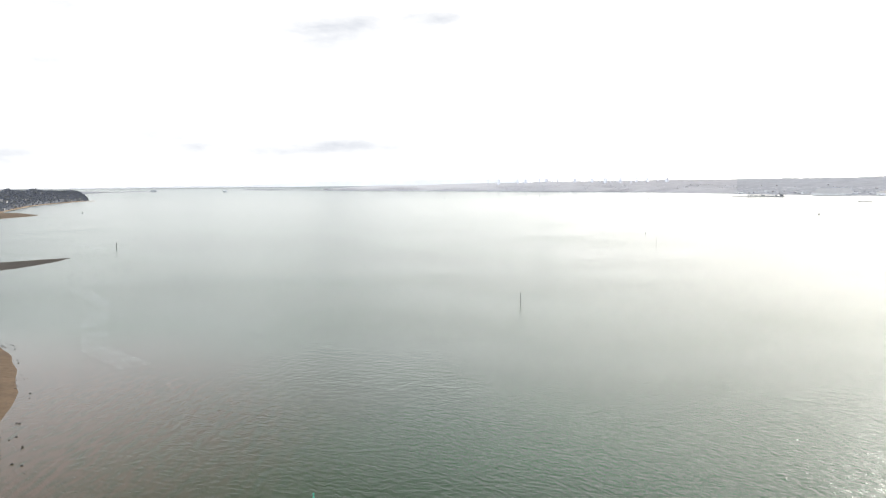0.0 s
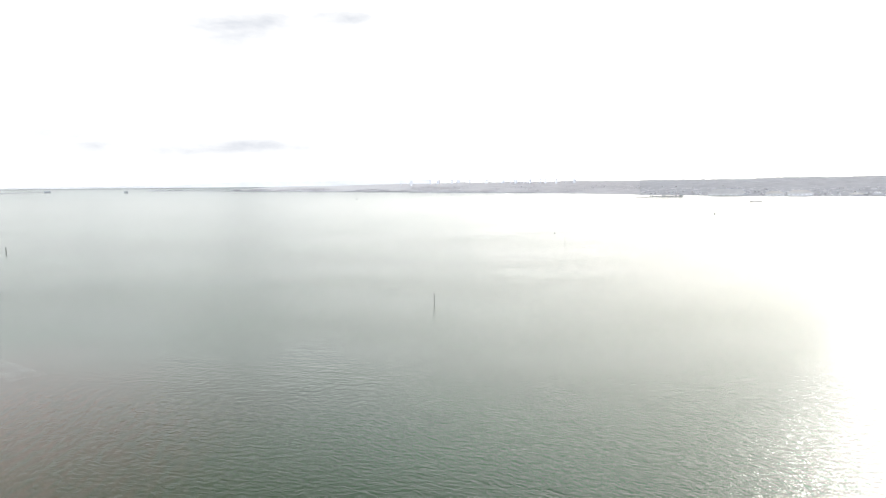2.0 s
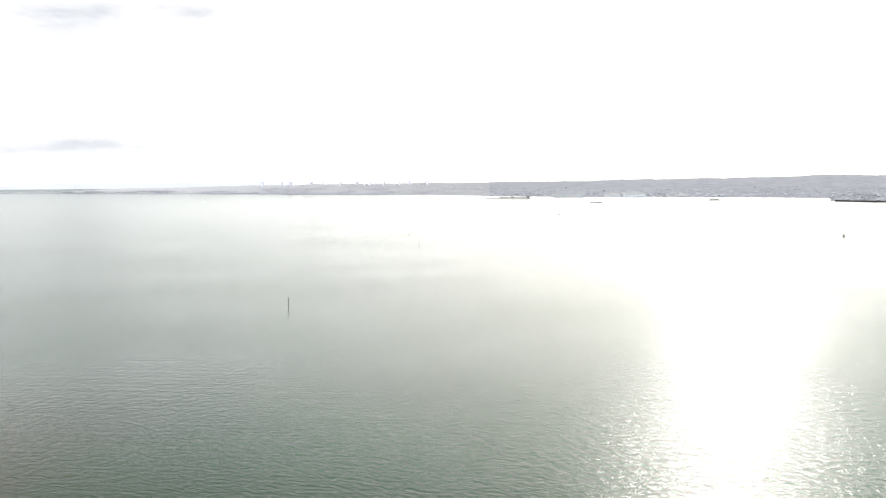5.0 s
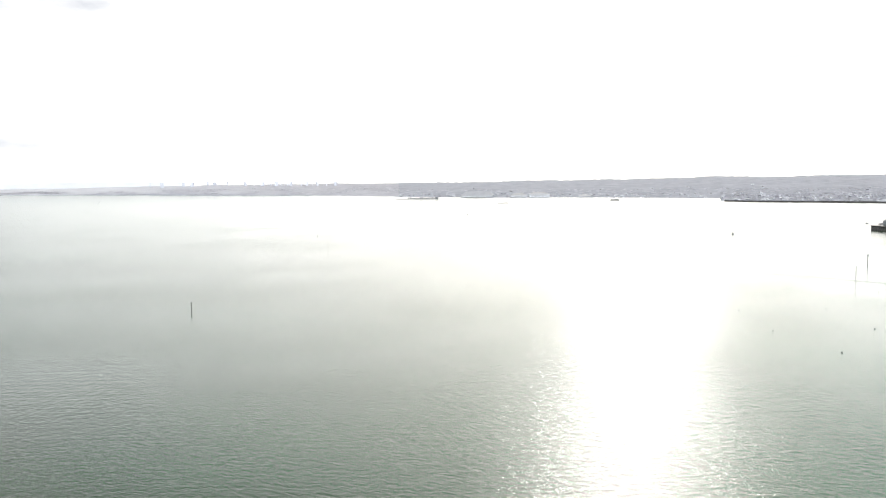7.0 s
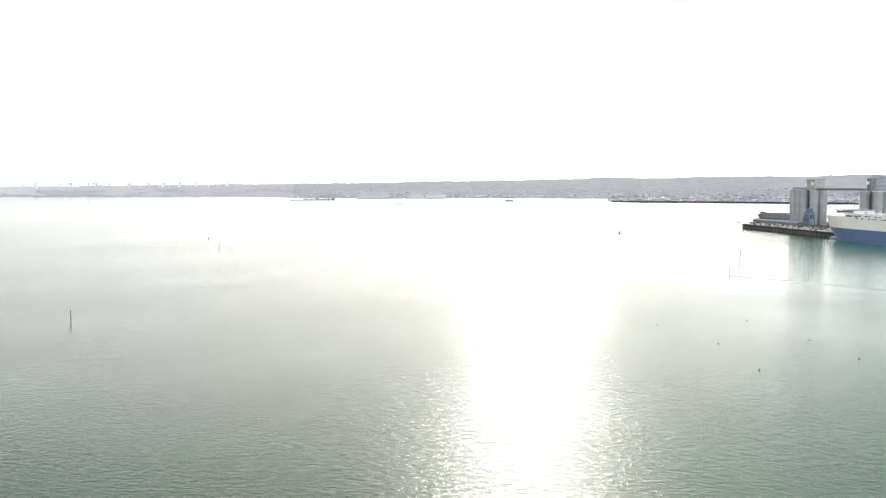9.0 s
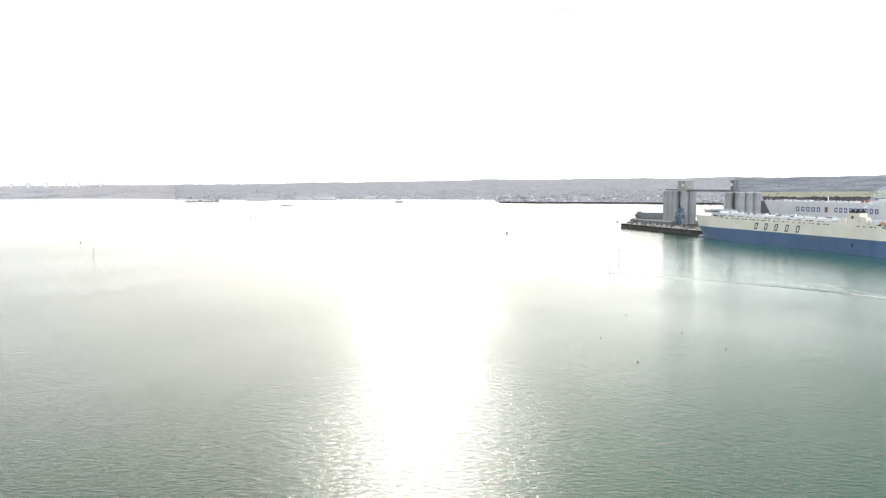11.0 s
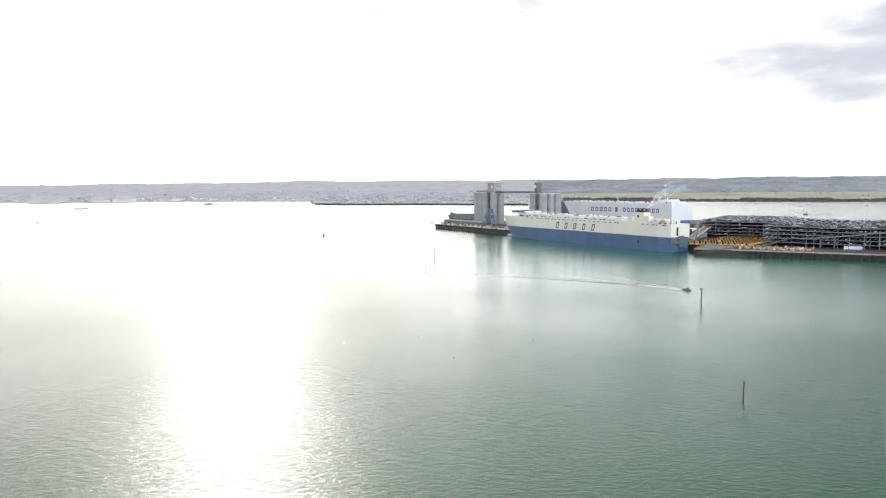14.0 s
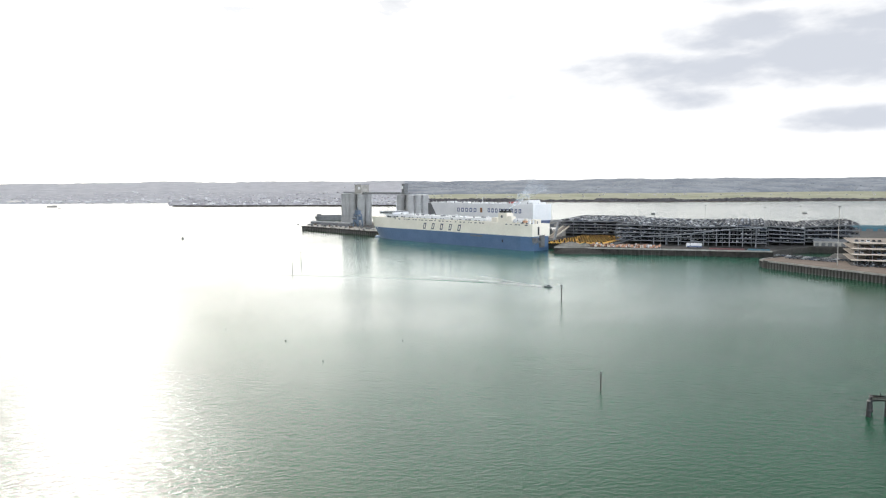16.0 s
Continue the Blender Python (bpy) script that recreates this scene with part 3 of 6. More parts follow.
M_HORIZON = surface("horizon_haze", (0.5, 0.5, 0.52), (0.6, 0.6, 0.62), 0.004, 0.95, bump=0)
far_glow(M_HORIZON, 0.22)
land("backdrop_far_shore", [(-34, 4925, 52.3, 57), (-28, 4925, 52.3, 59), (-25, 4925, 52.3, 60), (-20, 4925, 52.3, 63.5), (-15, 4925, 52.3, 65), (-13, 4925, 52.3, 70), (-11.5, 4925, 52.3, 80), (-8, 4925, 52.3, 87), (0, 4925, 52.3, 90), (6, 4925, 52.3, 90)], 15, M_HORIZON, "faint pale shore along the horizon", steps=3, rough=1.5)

# sand and mud of the near shore
def bank(name, outline, top, material, label, inset=0.35, seed=0):
    """A low bank with a flat top that slopes under the water."""
    c = Vector((sum(p[0] for p in outline) / len(outline), sum(p[1] for p in outline) / len(outline)))
    fine = []
    n = len(outline)
    for i in range(n):
        a, d = Vector(outline[i]), Vector(outline[(i + 1) % n])
        for k in range(6):
            q = a.lerp(d, k / 6)
            w = noise.noise(Vector((q.x * 0.05, q.y * 0.05, seed))) * (d - a).length * 0.06
            fine.append(q + (q - c).normalized() * w)
    rows = []
    for f, z in ((0.0, -1.2), (0.02, -0.02), (0.12, top * 0.35), (inset, top * 0.8), (0.7, top), (1.0, top)):
        rows.append([(*(q.lerp(c, f)), z) for q in fine + fine[:1]])
    ob = grid_mesh(name, np.array(rows), material)
    return tagged(ob, label, "shore", kind="structure")


bank("beach", [(-99, 157), (-106, 174), (-114, 193), (-127, 213), (-142, 237), (-156, 254), (-185, 270), (-240, 280), (-330, 240), (-330, 80), (-220, 60), (-140, 100)], 2.2, M_SAND, "brown sandy beach with scattered dark stones", seed=1)
bank("mud_spit", [(-293, 573), (-290, 545), (-291, 520), (-294, 499), (-300, 484), (-345, 474), (-420, 490), (-430, 560), (-370, 545), (-332, 540), (-314, 551)], 0.8, M_MUD, "dark mud spit bared by the tide", seed=3)
bank("sand_bar", [(-836, 1514), (-815, 1440), (-812, 1335), (-900, 1300), (-1100, 1500), (-1060, 1690), (-970, 1660), (-890, 1570)], 1.2, M_SAND, "sand bar reaching out from the shore", seed=5)
land("headland_beach", [(-60, 900, 0.1, 3), (-45, 1310, 0.1, 3), (-36, 1630, 0.1, 3), (-31.3, 1922, 0.1, 3), (-29.8, 2431, 0.1, 3), (-29.3, 2642, 0.1, 3), (-27.9, 2956, 0.1, 3), (-26.3, 3340, 0.1, 2.5), (-25.9, 3345, 0.1, 1.2), (-25.4, 3330, 0.05, 0.5)], 85, M_DRYSAND, "pale sandy foreshore below the headland", steps=3, rough=0.4)

# ---- docks: the ground ----
def build_dock_ground():
    """The quays: one raised slab with a dark wall, around the berth."""
    def w(s, v):
        p = BERTH @ Vector((s, -v, 0))
        return p.x, p.y
    outline = [w(421, 20), w(441, 49), w(470, 60), w(470, 140), w(430, 175), w(330, 175), w(250, 178), w(-20, 178), (980, 60), (1000, -250), (700, -330), (420, -200),
               (440, -92), (466, -70), (524, -12), (528, -8.5), (533, -7), (538, -7.5), (543, -10), (551, -15), (562, -22), (568, -50), (602, -57), (603, -80), (668, -82), (664, -44), (640, -30), (604, -16), (603, 20), (597, 60), (592, 110), (588, 149), w(-8, 34), w(248, 34), w(250, 20)]
    area = sum(a[0] * b_[1] - b_[0] * a[1] for a, b_ in zip(outline, outline[1:] + outline[:1]))
    if area < 0:
        outline = outline[::-1]
    bm = prism(bmesh.new(), outline, -3, 4.6)
    wall = part("quay_wall", bm, M_WALL)
    tagged(wall, "dark weathered concrete quay wall standing in the water", "quay", kind="structure")
    bm = prism(bmesh.new(), outline, 4.604, 5.0)
    deck = part("quay_ground", bm, M_QUAY)
    tagged(deck, "dark grey paved dock ground", "quay", kind="structure")
    bm = prism(bmesh.new(), [(420.5, -199.5), (512.5, -199.5), (512.5, -58), (562, -58), (561, -22.5), (550.5, -16), (542.5, -11), (538, -8.5), (533, -8), (528.6, -9.4), (524.6, -12.8), (466.5, -70.8), (440.5, -92.5)], 5.004, 5.012)
    pad = part("quay_paving", bm, M_PAD)
    tagged(pad, "pale pinkish paving of the outer quay", "quay", kind="structure")
    bm = prism(bmesh.new(), [(x, y) for x, y in (w(419, 21), w(251, 21), w(251, 58), w(466, 58), w(440, 48.5))][::-1], 5.004, 5.012)
    pad = part("jetty_paving", bm, M_CONCRETE)
    tagged(pad, "worn grey concrete jetty deck", "quay", kind="structure")


build_dock_ground()


# ---- ships ----
def hull(bm, length, beam, z0, z1, stem, stern_w, fore=0.7, flare=0.0, levels=5, stations=26, aft=0.14, power=2.2):
    """A ship's side and deck between two heights, x forward, y=0 on the port side and -beam on the other. stem: x of the bow at z0 and z1."""
    rows = []
    for k in range(levels + 1):
        f = k / levels
        z = z0 + (z1 - z0) * f
        xe = stem[0] + (stem[1] - stem[0]) * f
        ring = []
        for i in range(stations + 1):
            x = xe * (1 - (1 - i / stations) ** 1.35)
            s = x / xe
            w = 1.0
            if s > fore:
                q = (s - fore) / (1 - fore)
                w = max(0.0, 1 - q ** (power + flare * f)) ** 0.62
            if s < aft:
                w = stern_w + (1 - stern_w) * math.sin(s / aft * math.pi / 2)
            ring.append((x, w * beam / 2, z))
        rows.append(ring)
    port = [[bm.verts.new((x, -beam / 2 + h, z)) for x, h, z in r] for r in rows]
    star = [[bm.verts.new((x, -beam / 2 - h, z)) for x, h, z in r] for r in rows]
    for a, c, flip in ((port, port, False), (star, star, True)):
        for lo, hi in zip(a, a[1:]):
            for i in range(len(lo) - 1):
                f = (lo[i + 1], lo[i], hi[i], hi[i + 1])
                bm.faces.new(f[::-1] if flip else f)
    for i in range(stations):
        bm.faces.new((port[-1][i], star[-1][i], star[-1][i + 1], port[-1][i + 1]))
        bm.faces.new((port[0][i + 1], star[0][i + 1], star[0][i], port[0][i]))
    for lo_p, hi_p, lo_s, hi_s in zip(port, port[1:], star, star[1:]):
        bm.faces.new((lo_p[0], lo_s[0], hi_s[0], hi_p[0]))
    bmesh.ops.remove_doubles(bm, verts=bm.verts, dist=0.01)
    return bm


def slanted_bars(parent, x_left, x_right, z0, z1, count, name, material, y=0.12, lean=1.6, fill=0.62, stroke=0.8):
    """Plain slanted frames where a painted name stands on the ship's side; x falls from left to right."""
    step = (x_left - x_right) / (count - 1 + fill)
    for k in range(count):
        a = x_left - k * step
        c = a - step * fill
        bm = bmesh.new()

        def ring(inset):
            out = []
            for x, z in ((c + inset, z0 + inset), (a - inset, z0 + inset), (a - inset, z1 - inset), (c + inset, z1 - inset)):
                off = lean * (1 - (z - z0) / (z1 - z0))
                out.append((x + off, z))
            return out

        rows = [[bm.verts.new((x, q, z)) for x, z in ring(inset)] for inset, q in ((0, y), (stroke, y), (stroke, y - 0.1), (0, y - 0.1))]
        for r in range(4):
            lo, hi = rows[r], rows[(r + 1) % 4]
            for i in range(4):
                bm.faces.new((lo[i], lo[(i + 1) % 4], hi[(i + 1) % 4], hi[i]))
        bmesh.ops.recalc_face_normals(bm, faces=bm.faces)
        part(name, bm, material, parent)


def build_blue_carrier():
    ship = thing("car_carrier", BERTH @ Matrix.Translation((3.5, 0, 0)) @ Matrix.Diagonal((1, 0.8, 1, 1)), "blue and cream car carrier ship moored at the quay", "ship")
    lower = part("hull", hull(bmesh.new(), 243, 32, -2.0, 12.4, (231, 243), 0.74, fore=0.74, flare=1.2, aft=0.04), M_BLUE, ship, "blue painted lower hull")
    upper = part("upper_hull", hull(bmesh.new(), 243, 31.9, 12.42, 23.0, (243.2, 247), 0.86, fore=0.74, flare=1.6, power=3.4, aft=0.03), M_CREAM, ship, "cream painted upper hull with a rounded bow")
    part("rubbing_strip", hull(bmesh.new(), 243, 32.2, 12.25, 12.5, (243.2, 243.3), 0.86, fore=0.74, power=3.4, aft=0.03), M_WHITE, lower)
    bulb = bmesh.new()
    bmesh.ops.create_uvsphere(bulb, u_segments=12, v_segments=8, radius=1, matrix=Matrix.Translation((236, -16, 0.2)) @ Matrix.Diagonal((9, 2.6, 2.2, 1)))
    part("bulbous_bow", bulb, M_BLUE, ship, smooth=True)
    slanted_bars(ship, 143, 88, 13.6, 19.6, 5, "name_bar", M_LETTER, fill=0.3, stroke=1.05)
    # side doors, ports
    part("side_door", boxes((59, 76, -0.25, 0.12, 10.3, 11.0), (60, 75, -0.2, 0.16, 9.7, 10.1)), M_STEEL, lower)
    part("pilot_door", boxes((33, 34.6, -0.3, 0.1, 6, 8.4)), M_BLACK, lower)
    part("mooring_port", boxes((228, 233, -11.2, -9.0, 10, 11.4)), M_WHITE, lower)
    part("stern_door", boxes((-0.2, 0.6, -13, -10.5, 13.4, 20.5)), M_BLACK, upper, "dark open stern doorway")
    # upper deck
    for x in range(14, 190, 16):
        part("bulwark", boxes((x, x + 15, -0.6, -0.4, 23.0, 23.9)), M_CREAM, upper)
    x = 4.0
    while x < 196:
        l = rng.uniform(1.2, 3.4)
        if not 30 < x < 52:
            part("deck_port", boxes((x, x + l, -0.3, 0.13, 21.5 + rng.uniform(0, 0.3), 22.5)), M_STEEL, upper)
        x += l + rng.uniform(0.8, 6)
    for k in range(40):
        x, y, s = rng.uniform(2, 28), rng.uniform(-26, -3), rng.uniform(0.6, 1.8)
        part("deck_fitting", boxes((x, x + s, y, y + s * 1.3, 23, 23 + rng.uniform(0.8, 3.2))), (M_WHITE, M_ROOF, M_STEELWORK)[k % 3], ship)
    for k in range(6):
        y = -2.5 - k * 2.1
        part("stern_frame", tube(bmesh.new(), (-0.3, y, 5.5 + (k % 2)), (-2.6, y - 0.8, 11.5 - (k % 3)), 0.28, 0.22, 6), M_STEELWORK, lower)
    part("stern_platform", boxes((-3.0, 0.2, -13.5, -2, 7.4, 7.8), (-3.0, -2.8, -13.5, -2, 7.8, 8.8), (-2.2, 0.2, -12.5, -3, 11.2, 11.5)), M_STEEL, lower)
    part("stern_gear", boxes((-0.6, 0.1, -10, -2, 8, 11.6), (-1.0, -0.6, -9, -6, 9, 11)), M_STEEL, lower)
    house = bevelled(boxes((58, 214, -28, -4.5, 23.0, 26.2)), 1.4, 3)
    part("deckhouse", house, M_WHITE, ship, "long white rounded deckhouse", smooth=False)
    for k in range(36):
        x = 62 + k * 4.1 + rng.uniform(-0.6, 0.6)
        if rng.random() < 0.8:
            part("deck_vent", bevelled(boxes((x, x + rng.uniform(1, 2.6), -3.9, -2.6, 23.0, 24.0 + rng.random())), 0.1, 1), M_STEEL if k % 3 else M_WHITE, ship)
    for k in range(46):
        x, y = rng.uniform(60, 210), rng.uniform(-26, -7)
        part("roof_vent", bevelled(boxes((x, x + rng.uniform(1, 4), y, y + rng.uniform(1, 3), 26.2, 26.8 + rng.random() * 1.2)), 0.1, 1), M_WHITE if k % 4 else M_ROOF, ship)
    bridge = part("bridge", bevelled(boxes((197, 222, -29, -3, 26.0, 29.0)), 0.5), M_WHITE, ship, "white navigation bridge with a window band")
    part("bridge_wing", boxes((212, 217, -33.5, 1.5, 28.6, 29.6)), M_WHITE, bridge)
    part("bridge_window", boxes((222.0, 222.3, -27, -5, 27.2, 28.4), (199, 221, -3.05, -2.8, 27.2, 28.3)), M_GLASS, bridge)
    part("bridge_roof", boxes((195, 223, -30, -2, 29.0, 29.5)), M_ROOF, bridge)
    mast = bmesh.new()
    tube(mast, (205, -16, 29), (205, -16, 40), 0.5, 0.25)
    tube(mast, (205, -20, 36), (205, -12, 36), 0.15)
    box(mast, 203.5, 206.5, -16.3, -15.7, 38, 38.5)
    part("radar_mast", mast, M_WHITE, ship)
    funnel = part("funnel_casing", bevelled(boxes((31, 42, -14, -3, 23, 32)), 0.6), M_CREAM, ship, "cream funnel casing with dark exhaust pipes")
    part("funnel_top", boxes((32.5, 41, -13, -4.5, 32, 33.6)), M_BLACK, funnel)
    for x, y in ((34, -11), (36, -7), (38, -10), (39.6, -6)):
        part("exhaust_pipe", tube(bmesh.new(), (x, y, 33), (x - 0.8, y, 35), 0.8, 0.7, 10), M_BLACK, funnel)
    part("funnel_annex", bevelled(boxes((42.4, 50, -14, -2.5, 23, 27.5)), 0.5), M_CREAM, ship)
    part("funnel_badge", tube(bmesh.new(), (37, -3.0, 28.6), (37, -2.85, 28.6), 1.3, 1.3, 14), M_STEEL, funnel)
    part("aft_house", bevelled(boxes((25, 30.6, -10, -3, 23, 29)), 0.4), M_CREAM, ship)
    for x0, x1, y0, y1, h in ((3, 8, -20, -12, 3.6), (10, 18, -24, -8, 3), (9, 12, -8, -5, 4.2), (18, 21, -26, -6, 2.2)):
        part("deck_locker", bevelled(boxes((x0, x1, y0, y1, 23, 23 + h)), 0.2), M_CREAM, ship)
    for k in range(14):
        x, y, r = 9 + (k % 7) * 2.7, -7 - (k // 7) * 7.5 + rng.uniform(-1, 1), rng.uniform(0.6, 1.1)
        part("mushroom_vent", lathe(bmesh.new(), x, y, [(r * 0.6, 23), (r * 0.6, 25.6), (r * 1.2, 25.8), (r * 1.15, 26.6), (r * 0.4, 27.0)], 10), M_WHITE, ship)
    ramp = bmesh.new()
    box(ramp, -1.0, 0.1, -20, -13, 3, 13)
    box(ramp, -1.6, -1.0, -19.5, -13.5, 4, 12)
    for k in range(5):
        tube(ramp, (-1.3, -19.5 + k * 1.4, 3), (-1.3, -19.5 + k * 1.4, 13.6), 0.25)
    part("stern_ramp", ramp, M_STEEL, ship, "folded grey steel stern ramp")
    for k, (x, y) in enumerate(((6, -1.5), (12, -1.5), (18, -1.5))):
        part("lifeboat", bevelled(boxes((x, x + 5, y - 2, y, 24, 26)), 0.6), M_ORANGE if k == 0 else M_WHITE, ship)
    return ship


build_blue_carrier()


def build_grey_carrier():
    m = BERTH @ Matrix.Translation((145, -190, 0))
    ship = thing("car_carrier", m, "pale grey car carrier ship moored behind the docks", "ship")
    for name, shape, paint, word in (("hull", hull(bmesh.new(), 202, 36, -2, 14, (192, 199), 0.8, fore=0.75), M_NAVY, ""),
                                     ("upper_hull", hull(bmesh.new(), 202, 35.9, 14.02, 33.6, (201, 198), 0.92, fore=0.955, flare=1.5), M_GREYHULL, "pale grey slab-sided upper hull")):
        bmesh.ops.translate(shape, verts=shape.verts, vec=(30, 0, 0))
        part(name, shape, paint, ship, word)
    bm = bmesh.new()
    for y in (0.15, -0.1):
        bm.faces.new([bm.verts.new(c) for c in ((206, y, 15), (227, y, 15), (225, y, 33), (219, y, 33))])
    lo, hi = list(bm.verts)[:4], list(bm.verts)[4:]
    for i in range(4):
        bm.faces.new((lo[i], lo[(i + 1) % 4], hi[(i + 1) % 4], hi[i]))
    bmesh.ops.recalc_face_normals(bm, faces=bm.faces)
    part("bow_panel", bm, M_STEEL, ship, "dark sloping bow panel")
    slanted_bars(ship, 164, 127, 22.2, 27.4, 5, "name_bar", M_NAVY, lean=0, fill=0.62, stroke=1.2)
    slanted_bars(ship, 106, 48, 22.4, 27.6, 9, "name_bar", M_NAVY, lean=0, fill=0.62, stroke=1.2)
    part("emblem", boxes((116, 120, -0.1, 0.14, 22, 28)), M_RUST, ship)
    part("upper_house", bevelled(boxes((36, 68, -32, -7, 33.6, 35.6)), 0.5), M_GREYHULL, ship)
    part("bridge", bevelled(boxes((44, 58, -30, -9, 35.6, 38.0)), 0.4), M_GREYHULL, ship)
    part("funnel", bevelled(boxes((74, 81, -24, -12, 33.6, 36)), 0.4), M_REDP, ship, "red funnel")
    for x, y, z0, z1, r in ((128, -12, 33, 41, 0.6), (50, -16, 38, 43, 0.4), (34, -16, 33, 40, 0.4)):
        part("mast", tube(bmesh.new(), (x, y, z0), (x, y, z1), r, r * 0.6), M_WHITE, ship)
    for k in range(34):
        x = 40 + k * 5.5 + rng.uniform(-1, 1)
        part("vent_pipe", tube(bmesh.new(), (x, -2.2, 33.5), (x, -2.2, 35.4 + rng.random()), 0.5, 0.5, 6), M_WHITE if k % 3 else M_STEEL, ship)
    part("deck_rail", boxes((40, 226, -0.9, -0.75, 34.5, 34.65)), M_WHITE, ship)
    for k in range(12):
        x = 80 + k * 11 + rng.uniform(-2, 2)
        part("deck_vent", bevelled(boxes((x, x + rng.uniform(2, 5), -8 - rng.uniform(0, 8), -3, 33.6, 34.6 + rng.random())), 0.1), M_WHITE, ship)


build_grey_carrier()


# ---- grain terminal on the jetty ----
def build_silos(name, m, cells, height, radius, tower, label, house_paint=M_CONCRETE):
    """cells: x, y of the bins; tower: x0, x1, y0, y1, top of the lift house."""
    t = thing(name, m, label, "silo")
    bm = lathe(bmesh.new(), 0, 0, [(radius, 0), (radius, height - 0.6), (radius + 0.15, height - 0.6), (radius + 0.15, height), (radius * 0.3, height + 0.5)], 20)
    first = part("bin", bm, M_SILO, t, smooth=False)
    for p in first.data.polygons:
        p.use_smooth = len(p.vertices) == 4 and abs(p.normal.z) < 0.1
    first.matrix_basis = Matrix.Translation((*cells[0], 0))
    for x, y in cells[1:]:
        piece("bin", first.data, t, Matrix.Translation((x, y, 0)))
    x0, x1, y0, y1, top = tower
    house = part("lift_house", bevelled(boxes((x0, x1, y0, y1, height + 0.5, top)), 0.15), house_paint, t)
    part("lift_window", boxes((x0 + 2, x0 + 7, y1, y1 + 0.15, top - 6, top - 2.5)), M_WHITE, house)
    part("lift_roof", boxes((x0 - 0.4, x1 + 0.4, y0 - 0.4, y1 + 0.4, top, top + 0.6)), M_ROOF, house)
    xs, ys = [c[0] for c in cells], [c[1] for c in cells]
    part("top_gallery", boxes((min(xs) - 2, max(xs) + 2, -2, 1.5, height + 0.4, height + 2.6)), M_ROOF, t)
    return t


R = 4.9
build_silos("grain_silo", BERTH @ Matrix.Translation((384, -87, 5)), [(0, 0), (19, 0), (28.5, 0), (38, 0), (0, -11), (9.5, -11), (19, -11), (28.5, -11)], 41.5, R, (-7, 8, -8, 4.2, 53),
            "cluster of tall grey concrete grain bins")
build_silos("grain_silo", BERTH @ Matrix.Translation((279, -87, 5)), [(0, 0), (19, 0), (0, -11), (0, -21.5), (9.5, -21.5), (19, -11)], 40.5, R, (9, 14.5, -4, 2, 53.5),
            "cluster of grey concrete grain bins with a dark lift tower", M_STEEL)


def build_conveyor():
    c = thing("conveyor_bridge", BERTH @ Matrix.Translation((0, -92, 0)), "enclosed conveyor bridge between the grain silos", "conveyor")
    part("gallery", boxes((298, 380, 2.5, 6.5, 46.0, 48.4)), M_STEEL, c)
    s = thing("conveyor_shed", BERTH @ Matrix.Translation((0, -64, 5)), "long low grey conveyor shed on the jetty", "shed")
    part("wall", boxes((372, 468, -4, 4, 0, 3.0)), M_STEELWORK, s)
    bm = bmesh.new()
    box(bm, 371.6, 468.4, -4.4, 4.4, 3.0, 4.4, (0, 3.5))
    part("roof", bm, M_ROOF, s)


build_conveyor()


def build_ship_loader():
    l = thing("ship_loader", BERTH @ Matrix.Translation((352, -60, 5)), "blue steel ship loader crane on the jetty", "crane")
    for x in (-5, 5):
        for y in (-4, 4):
            part("leg", tube(bmesh.new(), (x, y, 0), (x * 0.7, y * 0.7, 16), 0.6), M_LOADER, l)
    part("portal", boxes((-5, 5, -4, 4, 9, 10), (-4, 4, -3.4, 3.4, 15.6, 16.6)), M_LOADER, l)
    part("cab", bevelled(boxes((-3, 3, -2.6, 2.6, 16.6, 21)), 0.2), M_LOADER, l)
    part("boom", tube(bmesh.new(), (0, 0, 18), (-14, 9, 10), 0.8, 0.5), M_LOADER, l)
    part("chute", tube(bmesh.new(), (-8, 5, 13), (-8, 6, 5), 0.6), M_LOADER, l)
    part("stay", tube(bmesh.new(), (0, 0, 24), (-13, 8.5, 11), 0.15), M_LOADER, l)
    part("hopper", lathe(bmesh.new(), 2.5, 1, [(0.6, 3.5), (2.6, 8), (2.6, 9)], 8), M_LOADER, l)
    for x in (-1, 1):
        part("brace", tube(bmesh.new(), (5 * x, -4, 0.5), (4.2 * x, 3.4, 9), 0.25), M_LOADER, l)
        part("cross_brace", tube(bmesh.new(), (-4.9 * x, 4 * x, 0.5), (4.2 * x, 3.6 * x, 9), 0.25), M_LOADER, l)
        part("upper_brace", tube(bmesh.new(), (-4.2 * x, 3.4, 10), (3.6 * x, 2.9, 15.6), 0.25), M_LOADER, l)
    part("machine_house", bevelled(boxes((-4.6, 4.4, -3.8, 0.5, 10, 13.4)), 0.2), M_LOADER, l)
    part("walkway", boxes((-5.4, 5.4, 4.0, 4.9, 10.0, 10.2), (-5.4, 5.4, 4.85, 4.9, 10.2, 11.2)), M_STEEL, l)
    part("tower", tube(bmesh.new(), (0, 0, 20), (0, 0, 24.5), 0.5), M_LOADER, l)


build_ship_loader()


def build_jetty_face():
    """Concrete piles and a fender beam along the berth's outer face."""
    j = thing("jetty_front", BERTH.copy(), "row of concrete piles under the jetty edge", "jetty")
    pile = part("post", boxes((-0.6, 0.6, -0.6, 0.6, -3, 4.2)), M_PILE, j)
    pile.matrix_basis = Matrix.Translation((252, -19.2, 0))
    for k in range(1, 42):
        piece("post", pile.data, j, Matrix.Translation((252 + k * 4.08, -19.2, 0)))
    part("beam", boxes((250, 422, -19.9, -19.1, 4.2, 5.3)), M_WALL, j)


build_jetty_face()


